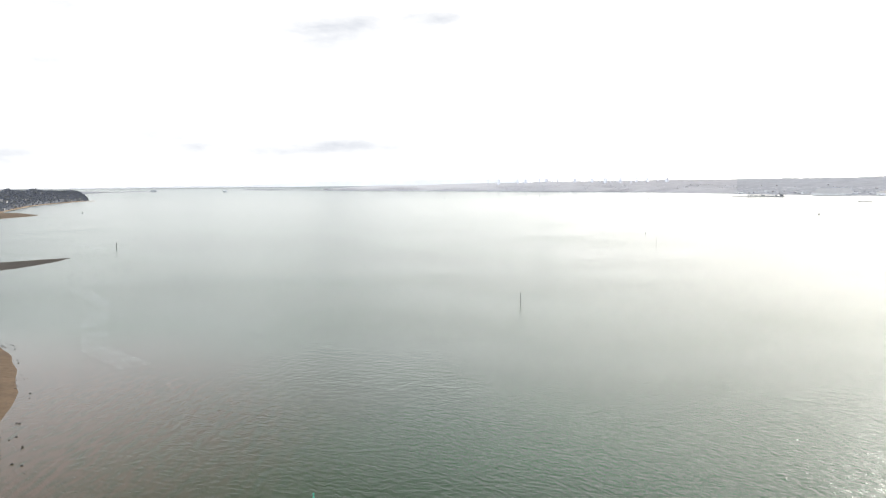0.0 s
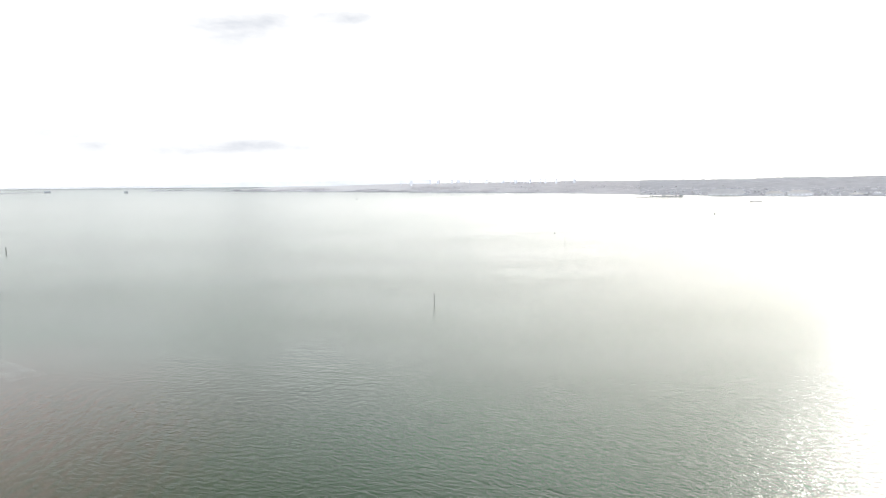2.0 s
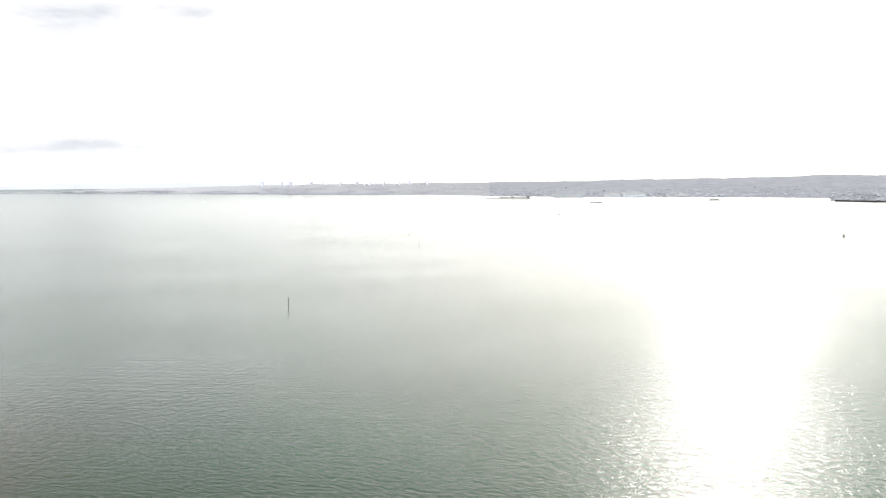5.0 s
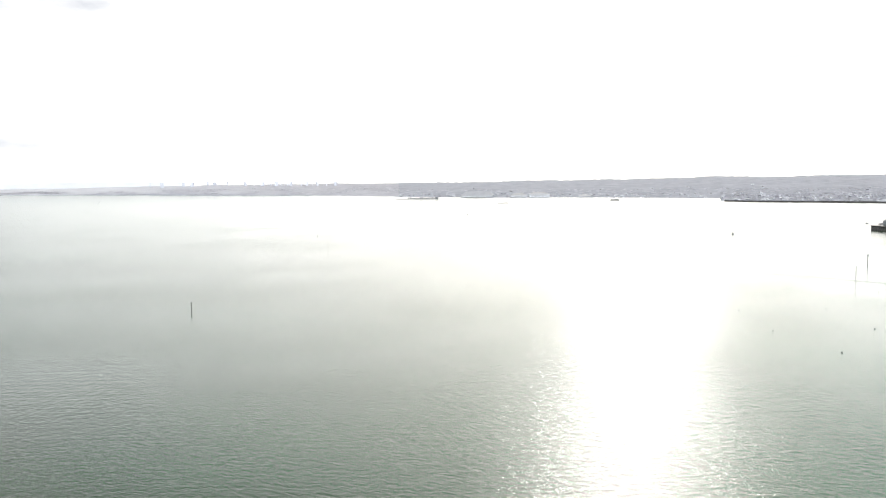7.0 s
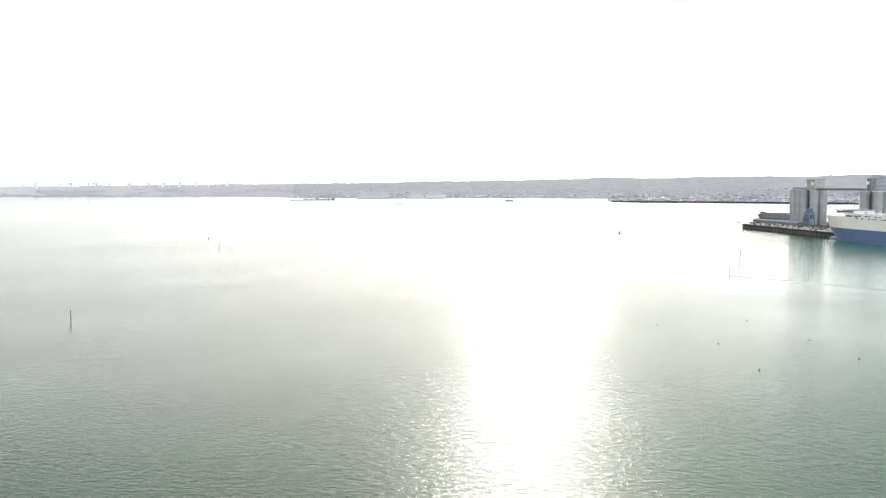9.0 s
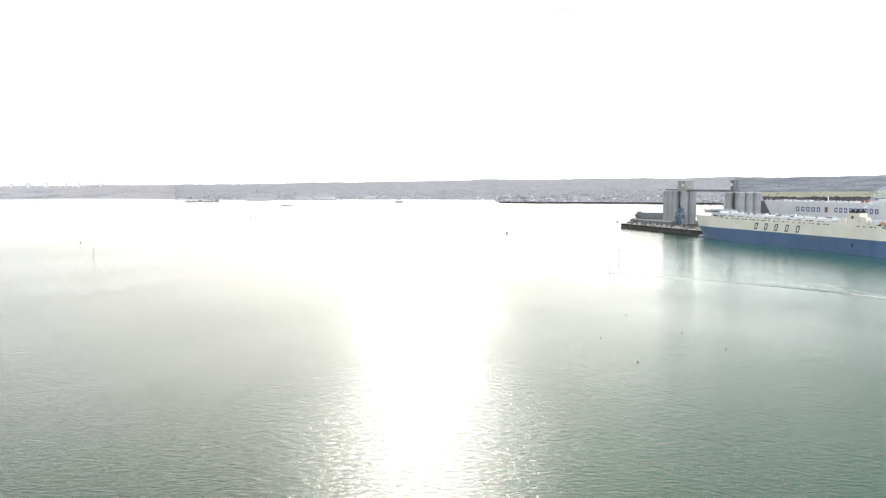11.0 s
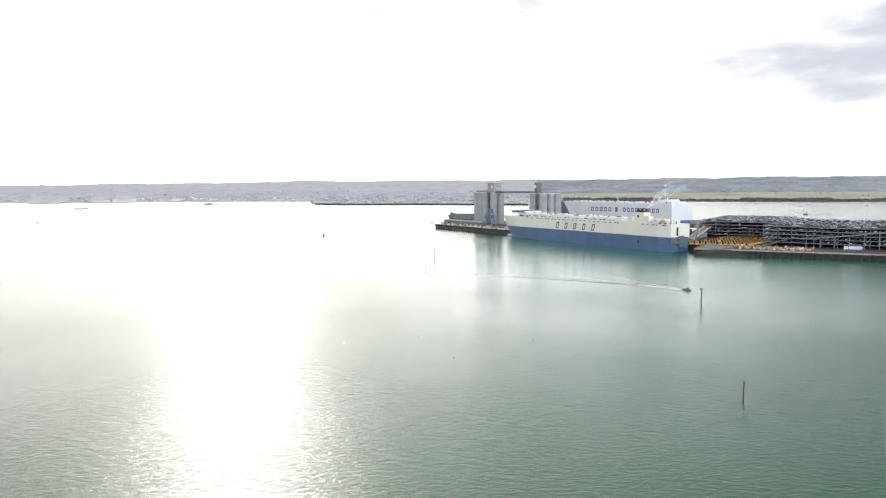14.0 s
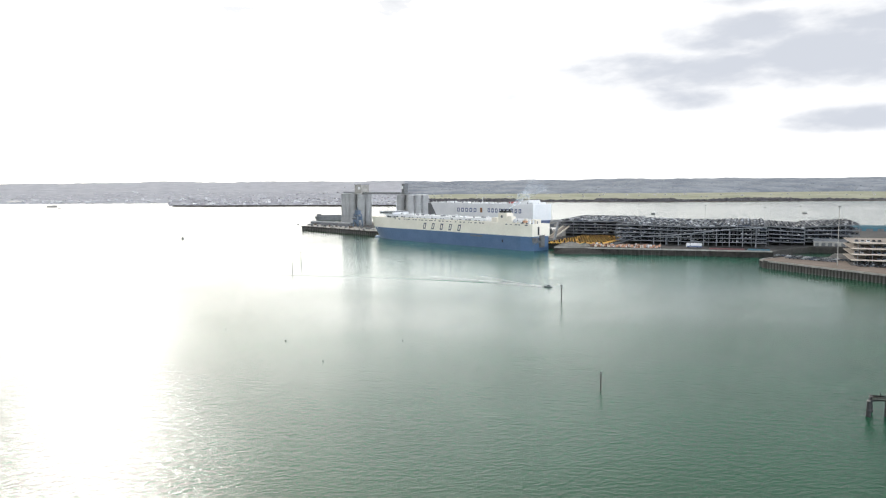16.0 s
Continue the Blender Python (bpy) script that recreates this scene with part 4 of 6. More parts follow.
for x0, y0, z0, x1, y1 in ((236, -5, 13.0, 262, -22.6), (233, -3.5, 13.0, 272.5, -22.6), (238, -7, 11.5, 283, -22.6), (230, -3, 11.5, 262, -22.6)):
    a, b_ = BERTH @ Vector((x0, y0, z0)), BERTH @ Vector((x1, y1, 5.7))
    rope = thing("mooring_rope", Matrix.Translation(b_), "pale mooring rope from the ship's bow to the jetty", "rope", "bow mooring ropes")
    bm = bmesh.new()
    prev = a - b_
    for k in range(1, 7):
        f = k / 6
        q = (a - b_) * (1 - f) - Vector((0, 0, 1.6 * math.sin(f * math.pi)))
        tube(bm, prev, q, 0.2, 0.2, 5)
        prev = q
    part("rope", bm, M_WHITE, rope)


# ---- multi-storey car parks ----
def build_car_park(name, x0, x1, y0, y1, floors, storey, label, bays=11.0, base=5.0, wave=0.0, guard=0.25, edge=None, tilt=0.0, floor=None, fan=0.0):
    """Open decks on columns; the long front faces the water at x0."""
    p = thing(name, Matrix.Translation((x0, y0, base)), label, "car park")
    w, l = x1 - x0, y1 - y0
    n = max(4, int(l / 6))
    for f in range(1, floors + 1):
        bm = bmesh.new()
        z = f * storey
        lo, hi = [], []
        for i in range(n + 1):
            y = l * i / n
            dz = (wave * math.sin(i / n * math.tau * 1.25 + 0.6) + tilt * (1 - i / n)) * f / floors + fan * (2 * f / floors - 1) * (1 - i / n)
            for x, row in ((0, lo), (w, hi)):
                row.append([bm.verts.new((x, y, z + dz + d)) for d in (-0.45, 0.0)])
        for i in range(n):
            a, b_, c, d = lo[i], lo[i + 1], hi[i + 1], hi[i]
            bm.faces.new((a[1], d[1], c[1], b_[1]))
            bm.faces.new((a[0], b_[0], c[0], d[0]))
            bm.faces.new((a[0], a[1], b_[1], b_[0]))
            bm.faces.new((d[0], c[0], c[1], d[1]))
        for a, d in ((lo[0], hi[0]), (hi[n], lo[n])):
            bm.faces.new((a[0], d[0], d[1], a[1]))
        deck = part("deck", bm, floor or M_DECK, p)
        rail = bmesh.new()
        rows = []
        for i in range(n + 1):
            y = l * i / n
            za = z + (wave * math.sin(i / n * math.tau * 1.25 + 0.6) + tilt * (1 - i / n)) * f / floors + fan * (2 * f / floors - 1) * (1 - i / n)
            rows.append([rail.verts.new(c) for c in ((-0.1, y, za - 0.5), (0.02, y, za - 0.5), (0.02, y, za + guard), (-0.1, y, za + guard))])
        for a, c in zip(rows, rows[1:]):
            for i in range(4):
                rail.faces.new((a[i], a[(i + 1) % 4], c[(i + 1) % 4], c[i]))
        rail.faces.new(rows[0])
        rail.faces.new(rows[-1][::-1])
        bmesh.ops.recalc_face_normals(rail, faces=rail.faces)
        part("parapet", rail, edge or M_STEELWORK, deck)
    col = None
    top = floors * storey
    for j, x in enumerate((0.5, w * 0.33, w * 0.66, w - 0.5)):
        for i in range(int(l / bays) + 1):
            y = min(l - 0.4, 0.4 + i * bays)
            m = Matrix.Translation((x, y, 0)) @ Matrix.Diagonal((1, 1, 1 + (tilt + fan) * (1 - y / l) / top, 1))
            if col is None:
                col = part("column", boxes((-0.15, 0.15, -0.15, 0.15, 0, top - 0.5)), M_STEELWORK, p)
                col.matrix_basis = m
            else:
                piece("column", col.data, p, m)
    return p


build_car_park("car_park", 643, 775, -12, 109, 5, 3.2, "long grey multi-storey car park with open decks full of cars", wave=0.5)
build_car_park("car_park", 725, 850, 109.5, 186, 5, 3.0, "dark multi-storey car park set back from the quay")
build_car_park("car_park", 514, 560, -190, -58, 4, 3.6, "multi-storey car park with pale parapets on the quay", guard=0.3, edge=M_PALEEDGE, floor=M_TANDECK, bays=8.0)
build_car_park("car_park_ramp", 666, 775, -41, -12.4, 5, 3.2, "sloping decks of a car park ramp", tilt=-1.8, bays=9)
build_car_park("car_park_ramp", 678, 790, -82, -41.4, 5, 3.0, "sloping car park decks above the dock basin", tilt=-0.8, fan=3.4, bays=10)


# ---- marks in the water ----
def build_pile_mark(name, x, y, height, r, label, cage=False, material=M_ROCK):
    p = thing(name, Matrix.Translation((x, y, 0)), label, "marker post", "channel markers")
    part("post", tube(bmesh.new(), (0, 0, -3), (0, 0, height), r, r * 0.9, 10), material, p, smooth=True)
    if cage:
        bm = bmesh.new()
        tube(bm, (0, 0, height), (0, 0, height + 0.2), 0.65, 0.65, 10)
        for k in range(6):
            a = k * math.tau / 6
            tube(bm, (0.58 * math.cos(a), 0.58 * math.sin(a), height + 0.2), (0.58 * math.cos(a), 0.58 * math.sin(a), height + 1.2), 0.06, 0.06, 5)
        tube(bm, (0, 0, height + 1.2), (0, 0, height + 1.3), 0.65, 0.65, 10)
        part("lantern_cage", bm, M_STEEL, p)
        part("lantern", lathe(bmesh.new(), 0, 0, [(0.2, height + 0.3), (0.3, height + 0.6), (0.3, height + 1.0), (0.1, height + 1.2)], 10), M_STEEL, p)
    else:
        part("cap", tube(bmesh.new(), (0, 0, height), (0, 0, height + 0.25), r * 1.25, r * 1.1, 10), M_STEEL, p)
    return p


POSTS = [(35, 327, 5.4, 0.17, False), (-294, 652, 5.6, 0.35, False), (459, 311, 5.8, 0.25, True), (393, 273, 6.6, 0.18, False), (341, 83, 6.6, 0.25, True), (193, 36, 5.0, 0.18, False), (187, 635, 7.0, 0.16, False)]
for x, y, h, r, cage in POSTS:
    build_pile_mark("marker_post", x, y, h, r, "dark pile marker post in the water" + (" with a lantern cage" if cage else ""), cage)


def build_float(name, x, y, r, material, label, group="", tall=0.0):
    f = thing(name, Matrix.Translation((x, y, 0)), label, "buoy", group)
    part("float", lathe(bmesh.new(), 0, 0, [(r * 0.5, -r * 0.6), (r, -r * 0.1), (r, r * 0.5), (r * 0.45, r), (r * 0.12, r * 1.15)], 12), material, f, smooth=True)
    part("ring", tube(bmesh.new(), (0, 0, r * 1.1), (0, 0, r * 1.4), r * 0.14, r * 0.1, 6), M_STEEL, f)
    if tall:
        part("tower", tube(bmesh.new(), (0, 0, r), (0, 0, tall), r * 0.4, r * 0.16, 8), material, f)
        part("topmark", lathe(bmesh.new(), 0, 0, [(r * 0.1, tall), (r * 0.45, tall + r * 0.3), (r * 0.1, tall + r * 0.8)], 8), material, f)
    return f


for x, y in ((215, 153), (261, 173), (285, 211), (225, 188), (245, 138), (231, 114), (194, 124), (249, 226), (323, 194), (352, 232)):
    build_float("mooring_buoy", x, y, 0.28, M_STEEL, "small dark round mooring buoy floating on the water", "mooring buoys")
for x, y, r, tall in ((615, 1187, 1.5, 3.4), (219, 783, 0.7, 1.2), (611, 565, 1.4, 2.6), (10, 3110, 2, 3.2), (-789, 1592, 1.5, 3)):
    build_float("channel_buoy", x, y, r, M_STEEL, "dark navigation buoy with a small tower", "channel buoys", tall)
build_float("channel_buoy", -23, 122.5, 0.5, M_GREENP, "green navigation buoy floating on the water", "channel buoys", 1.3)


# ---- round the quays ----
def build_edge_piles(name, a, b, count, label, size=0.5, material=M_PILE):
    """Fender piles down a quay edge from a to b."""
    a, b = Vector(a), Vector(b)
    q = thing(name, Matrix.Translation((a.x, a.y, 0)) @ Matrix.Rotation(math.atan2(b.y - a.y, b.x - a.x), 4, "Z"), label, "quay edge")
    l = (b - a).length
    pile = part("post", tube(bmesh.new(), (0, 0, -3), (0, 0, 4.3), size, size * 0.95, 8), material, q)
    for k in range(1, count):
        piece("post", pile.data, q, Matrix.Translation((l * k / (count - 1), 0, 0)))
    part("edge_beam", boxes((-0.5, l + 0.5, -0.35, 0.35, 4.3, 5.35)), M_CONCRETE, q)


build_edge_piles("quay_fender", (523.5, -12.5), (465.2, -70.8), 36, "row of dark timber piles under the pale quay edge")
build_edge_piles("quay_fender", (587.2, 149), (596, 60.5), 30, "row of dark piles along the working quay", material=M_WALL)
build_edge_piles("quay_fender", (550.5, -14), (542.5, -9.2), 5, "dark piles round the quay end")
build_edge_piles("quay_fender", (542.5, -9.2), (533, -6.2), 6, "dark piles round the quay end")
build_edge_piles("quay_fender", (533, -6.2), (523.5, -12.5), 6, "dark piles round the quay end")
build_edge_piles("quay_fender", (596, 59.5), (603.3, -15), 16, "dark piles along the quay below the car park", material=M_WALL)


def build_ramp():
    """The long outer ramp that climbs along the car park's front to its roof."""
    r = thing("car_ramp", Matrix.Translation((643, 0, 5)), "long sloping concrete car ramp on the car park front", "ramp")
    def slab(y0, z0, y1, z1, x0, x1, n=16):
        bm = bmesh.new()
        rows = []
        for i in range(n + 1):
            f = i / n
            e = f * f * (3 - 2 * f)
            y, z = y0 + (y1 - y0) * f, z0 + (z1 - z0) * e
            rows.append([bm.verts.new(c) for c in ((x0, y, z - 0.5), (x1, y, z - 0.5), (x1, y, z), (x0, y, z))])
        for a, c in zip(rows, rows[1:]):
            for i in range(4):
                j = (i + 1) % 4
                bm.faces.new((a[i], a[j], c[j], c[i]))
        bm.faces.new(rows[0])
        bm.faces.new(rows[-1][::-1])
        bmesh.ops.recalc_face_normals(bm, faces=bm.faces)
        return bm
    part("roadway", slab(86, 7.2, -12, 16.1, -7, -0.6), M_DECK, r)
    part("outer_barrier", slab(86, 7.6, -12, 16.5, -7.3, -7.05), M_ROOF, r)
    part("lower_roadway", slab(109, 0.6, 86, 7.2, -7, -0.6), M_DECK, r)
    for k in range(9):
        y = 76 - k * 10
        f = (86 - y) / 98
        z = 7.2 + 8.9 * f * f * (3 - 2 * f)
        part("pier", boxes((-4.2, -3.4, y - 0.4, y + 0.4, 0, z - 0.45)), M_STEELWORK, r)


build_ramp()


def stone_mesh(seed):
    bm = bmesh.new()
    bmesh.ops.create_icosphere(bm, subdivisions=1, radius=1)
    for v in bm.verts:
        v.co *= 0.8 + 0.35 * noise.noise(v.co * 1.7 + Vector((seed, 0, 0)))
        v.co.z *= 0.6
    return bm


# ---- vehicles ----
def random_paint(name, colours):
    """Paint whose colour is picked object by object."""
    m = bpy.data.materials.new(name)
    m.use_nodes = True
    t = m.node_tree
    b = t.nodes["Principled BSDF"]
    info, ramp = t.nodes.new("ShaderNodeObjectInfo"), t.nodes.new("ShaderNodeValToRGB")
    ramp.color_ramp.interpolation = "CONSTANT"
    while len(ramp.color_ramp.elements) < len(colours):
        ramp.color_ramp.elements.new(0.5)
    for i, (e, c) in enumerate(zip(ramp.color_ramp.elements, colours)):
        e.position, e.color = i / len(colours), (*c, 1)
    link(t, info.outputs["Random"], ramp.inputs[0])
    link(t, ramp.outputs[0], b.inputs["Base Color"])
    b.inputs["Roughness"].default_value = 0.5
    return m


CAR_COLOURS = [(0.5, 0.52, 0.55), (0.03, 0.035, 0.04), (0.12, 0.13, 0.15), (0.3, 0.32, 0.34), (0.05, 0.065, 0.1), (0.07, 0.075, 0.08), (0.2, 0.21, 0.23), (0.04, 0.04, 0.045), (0.58, 0.59, 0.6), (0.09, 0.1, 0.12)]
M_CAR = random_paint("car_paint", CAR_COLOURS)
M_CARS = island_surface("mixed_car_paint", CAR_COLOURS, 0.5, 0.4)

CAR_SIDE = [(-2.15, 0.3), (2.1, 0.3), (2.15, 0.75), (1.2, 0.95), (0.55, 1.45), (-1.45, 1.48), (-2.1, 0.95)]


def car_body(bm, m):
    rows = [[bm.verts.new(m @ Vector((x, y * (1.0 if z < 1 else 0.82), z))) for x, z in CAR_SIDE] for y in (-0.88, 0.88)]
    n = len(CAR_SIDE)
    bm.faces.new(rows[0])
    bm.faces.new(rows[1][::-1])
    for i in range(n):
        j = (i + 1) % n
        f = bm.faces.new((rows[0][j], rows[0][i], rows[1][i], rows[1][j]))
        f.material_index = 1 if i in (3, 5) else 0


def build_car(m):
    c = thing("car", m, "parked car in the docks", "car", "parked cars")
    bm = bmesh.new()
    car_body(bm, Matrix.Identity(4))
    part("body", bm, M_CAR, c).data.materials.append(M_GLASS)
    part("window", boxes((-1.3, 0.4, -0.8, 0.8, 1.02, 1.36)), M_GLASS, c)
    wheel = tube(bmesh.new(), (1.35, -0.9, 0.31), (1.35, -0.68, 0.31), 0.31, 0.31, 8)
    first = part("wheel", wheel, M_TYRE, c)
    for dx, dy in ((-2.7, 0), (0, 1.58), (-2.7, 1.58)):
        piece("wheel", first.data, c, Matrix.Translation((dx, dy, 0)))
    return c


def place(x, y, z, turn):
    return Matrix.Translation((x, y, z)) @ Matrix.Rotation(radians(turn), 4, "Z")


first_car = None


def park(x, y, z, turn):
    global first_car
    m = place(x, y, z, turn)
    if first_car is None:
        first_car = build_car(m)
    else:
        copy_thing(first_car, m)


def deck_height(y, top=21.0, y0=-12, l=121, wave=0.5):
    return top + wave * math.sin((y - y0) / l * math.tau * 1.25 + 0.6)


# tight lines of cars along the roof, two by two; the front ones car by car
spots = []
x, k = 646.5, 0
while x < 773:
    for i in range(21):
        if rng.random() < 0.82:
            spots.append((x + rng.uniform(-0.2, 0.2), -8.0 + i * 5.5 + rng.uniform(-0.3, 0.3), 118 if k % 2 else 62))
    k += 1
    x += 3.3
spots.sort()
for x, y, turn in spots[:235]:
    park(x, y, deck_height(y) + 0.06, turn + rng.uniform(-2, 2))
# on the pale quay
for k in range(24):
    x, y = 563 - k * 1.2 + rng.uniform(-1, 1), -18 - k * 2.2
    park(x, y, 5.02, 70 + rng.uniform(-4, 4))
for k in range(12):
    park(548 - k * 1.5, -24 - k * 2.4, 5.02, 70 + rng.uniform(-4, 4))
for k in range(14):
    park(509 - 0.2 * k + rng.uniform(-0.4, 0.4), -62 - k * 3.0, 5.02, 180 + rng.uniform(-4, 4))

bm = bmesh.new()
for x, y, turn in spots[235:]:
    car_body(bm, place(x, y, deck_height(y) + 0.06, turn))
for k in range(42):
    for i in range(14):
        if rng.random() < 0.93:
            car_body(bm, place(728 + k * 2.9 + rng.uniform(-0.2, 0.2), 113 + i * 5.05 + rng.uniform(-0.3, 0.3), 20.06, 118 if k % 2 else 62))
# on the sloping decks
for f in (1, 2, 3, 4, 5):
    for x0, y0, y1, high, drop in ((670, -41, -12.4, 3.2, -1.8 * f / 5), (682, -82, -41.4, 3.0, -0.8 * f / 5 + 3.4 * (0.4 * f - 1))):
        for row in range(16 if f == 5 else 2):
            y = y0 + 1.6
            while y < y1 - 1:
                if rng.random() < 0.75:
                    slope = Matrix.Rotation(-drop / (y1 - y0), 4, "X")
                    car_body(bm, Matrix.Translation((x0 + row * 5.6, y, 5.06 + f * high + drop * (1 - (y - y0) / (y1 - y0)))) @ slope @ Matrix.Rotation(math.pi, 4, "Z"))
                y += 2.7
for f in (1, 2, 3, 4):
    for k in range(37):
        for row in range(3):
            if rng.random() > 0.8:
                continue
            car_body(bm, place(648 + row * 7 + rng.uniform(-1, 1), -9 + k * 3.2, deck_height(-9 + k * 3.2, 5 + f * 3.2, wave=0.5 * f / 5) + 0.06, 0))
    for k in range(23):
        if rng.random() < 0.6:
            car_body(bm, place(730, 113 + k * 3.1, 5.06 + f * 3.0, 0))
for f in (0, 1, 2, 3, 4):
    for k in range(40):
        if rng.random() < 0.7:
            car_body(bm, place(518 + rng.uniform(-0.5, 0.5), -61 - k * 3.1, 5.06 + f * 3.6, 180))
more = part("parked_cars", bm, M_CARS)
more.data.materials.append(M_GLASS)
tagged(more, "rows of parked cars of many colours on the car park decks", "cars", kind="stuff")


def build_machine(m):
    c = thing("telehandler", m, "yellow wheeled construction machine parked in the dock yard", "machine", "yellow machines")
    part("chassis", bevelled(boxes((-2.4, 2.2, -1.0, 1.0, 0.7, 1.6)), 0.15, 1), M_YELLOW, c)
    part("cab", bevelled(boxes((-0.6, 0.8, -0.2, 1.0, 1.6, 2.8)), 0.12, 1), M_GLASS, c)
    part("boom", tube(bmesh.new(), (-2.2, -0.6, 2.3), (3.6, -0.6, 1.5), 0.28, 0.22, 6), M_YELLOW, c)
    part("bucket", boxes((3.4, 4.3, -1.3, 0.6, 0.4, 1.5)), M_STEEL, c)
    first = part("wheel", tube(bmesh.new(), (1.4, -1.25, 0.6), (1.4, -0.75, 0.6), 0.6, 0.6, 10), M_TYRE, c)
    for dx, dy in ((-2.9, 0), (0, 2.0), (-2.9, 2.0)):
        piece("wheel", first.data, c, Matrix.Translation((dx, dy, 0)))
    return c


machine = None
for i in range(11):
    for j in range(16):
        x, y = 616 + j * 6.4 + i * 0.6, 161 - i * 4.4 - j * 0.7
        if rng.random() < 0.9 and not (x > 715 and y > 100):
            m = place(x + rng.uniform(-0.5, 0.5), y, 5.0, 75 + rng.uniform(-6, 6))
            machine = copy_thing(machine, m) if machine else build_machine(m)


def build_load(x, y, sx, sy, h, material, label, turn):
    c = thing("cargo_bundle", place(x, y, 5.0, turn), label, "cargo", "cargo on the quay")
    part("skid", boxes((-sx, sx, -sy, -sy * 0.7, 0, 0.25), (-sx, sx, sy * 0.7, sy, 0, 0.25)), M_TIMBER, c)
    bm = bmesh.new()
    box(bm, -sx, sx, -sy, sy, 0.25, h, (0.25 * sx, 0.2 * sy))
    part("load", bevelled(bm, 0.2, 2), material, c)
    part("strap", boxes((-0.15, 0.15, -sy * 1.01, sy * 1.01, 0.24, h + 0.05)), M_STEEL, c)


for k in range(150):
    y = 122 - k * 0.36
    mats = ((M_ORANGE, "faded orange"), (M_WHITE, "white wrapped"), (M_ORANGE, "faded orange"), (M_PALEEDGE, "pale tan"), (M_RUST, "rusty brown"))
    mt, word = mats[(k * 7 + k // 3) % 5]
    build_load(599 + rng.uniform(0, 20), y, rng.uniform(0.6, 1.7), rng.uniform(0.5, 1.1), rng.uniform(0.7, 2.4), mt, word + " cargo bundle standing on the quay", rng.uniform(0, 90))


# working clutter on the grain jetty
for k in range(46):
    p = BERTH @ Vector((rng.uniform(256, 452), -rng.uniform(24, 54), 0))
    mt, word = ((M_STEEL, "dark steel"), (M_ROOF, "dull grey"), (M_CONCRETE, "grey concrete"), (M_STEELWORK, "blue-grey steel"), (M_TIMBER, "brown timber"))[k % 5]
    build_load(p.x, p.y, rng.uniform(0.8, 3.0), rng.uniform(0.6, 1.5), rng.uniform(0.8, 2.8), mt, word + " gear standing on the jetty", rng.uniform(0, 90))
for k in range(16):
    p = BERTH @ Vector((262 + k * 10.5, -22.6, 0))
    c = thing("bollard", Matrix.Translation((p.x, p.y, 5.01)), "black iron mooring bollard on the jetty edge", "bollard", "jetty bollards")
    part("stem", lathe(bmesh.new(), 0, 0, [(0.45, 0), (0.3, 0.15), (0.26, 0.6), (0.42, 0.75), (0.36, 0.95), (0.1, 1.0)], 10), M_BLACK, c)
# the floor of the dock yard, with loose gear between the machines
for k in range(30):
    x, y = rng.uniform(603, 611), rng.uniform(114, 150)
    mt, word = ((M_STEEL, "dark steel"), (M_WHITE, "white painted"), (M_STEELWORK, "blue-grey steel"), (M_GREENP, "green painted"))[k % 4]
    build_load(x, y, rng.uniform(0.6, 2.4), rng.uniform(0.6, 1.2), rng.uniform(0.8, 2.4), mt, word + " gear standing in the dock yard", rng.uniform(0, 90))


def build_lorry():
    c = thing("lorry", place(613, 41, 5.0, 92), "white lorry with a blue lower body on the quay", "lorry")
    part("trailer", bevelled(boxes((-5.5, 3.5, -1.4, 1.4, 2.0, 4.2)), 0.4), M_WHITE, c)
    part("skirt", boxes((-5.5, 6, -1.35, 1.35, 1.0, 2.0)), M_NAVY, c)
    part("cab", bevelled(boxes((3.8, 6.6, -1.3, 1.3, 1.0, 4.2)), 0.3), M_WHITE, c)
    part("windscreen", boxes((6.55, 6.65, -1.1, 1.1, 2.6, 3.8)), M_GLASS, c)
    first = part("wheel", tube(bmesh.new(), (5, -1.45, 0.55), (5, -1.0, 0.55), 0.55, 0.55, 10), M_TYRE, c)
    for dx, dy in ((0, 2.4), (-7, 0), (-7, 2.4), (-9, 0), (-9, 2.4)):
        piece("wheel", first.data, c, Matrix.Translation((dx, dy, 0)))


build_lorry()


def build_barrier(y0, y1, x, material, label):
    """A run of low barrier blocks along the quay edge."""
    c = thing("quay_barrier", Matrix.Translation((x, y0, 5.0)), label, "barrier", "barriers on the quay")
    n = max(3, int((y1 - y0) / 3))
    step = (y1 - y0) / n
    bm = box(bmesh.new(), -0.5, 0.5, 0.1, step - 0.1, 0, 1.3, (0.2, 0.0))
    first = part("block", bm, material, c)
    for k in range(1, n):
        piece("block", first.data, c, Matrix.Translation((0, k * step, 0)))


build_barrier(4, 30, 606, M_MAROON, "run of dull red barrier blocks along the quay")
build_barrier(-14, 2, 607.5, M_TEAL, "run of teal barrier blocks along the quay")


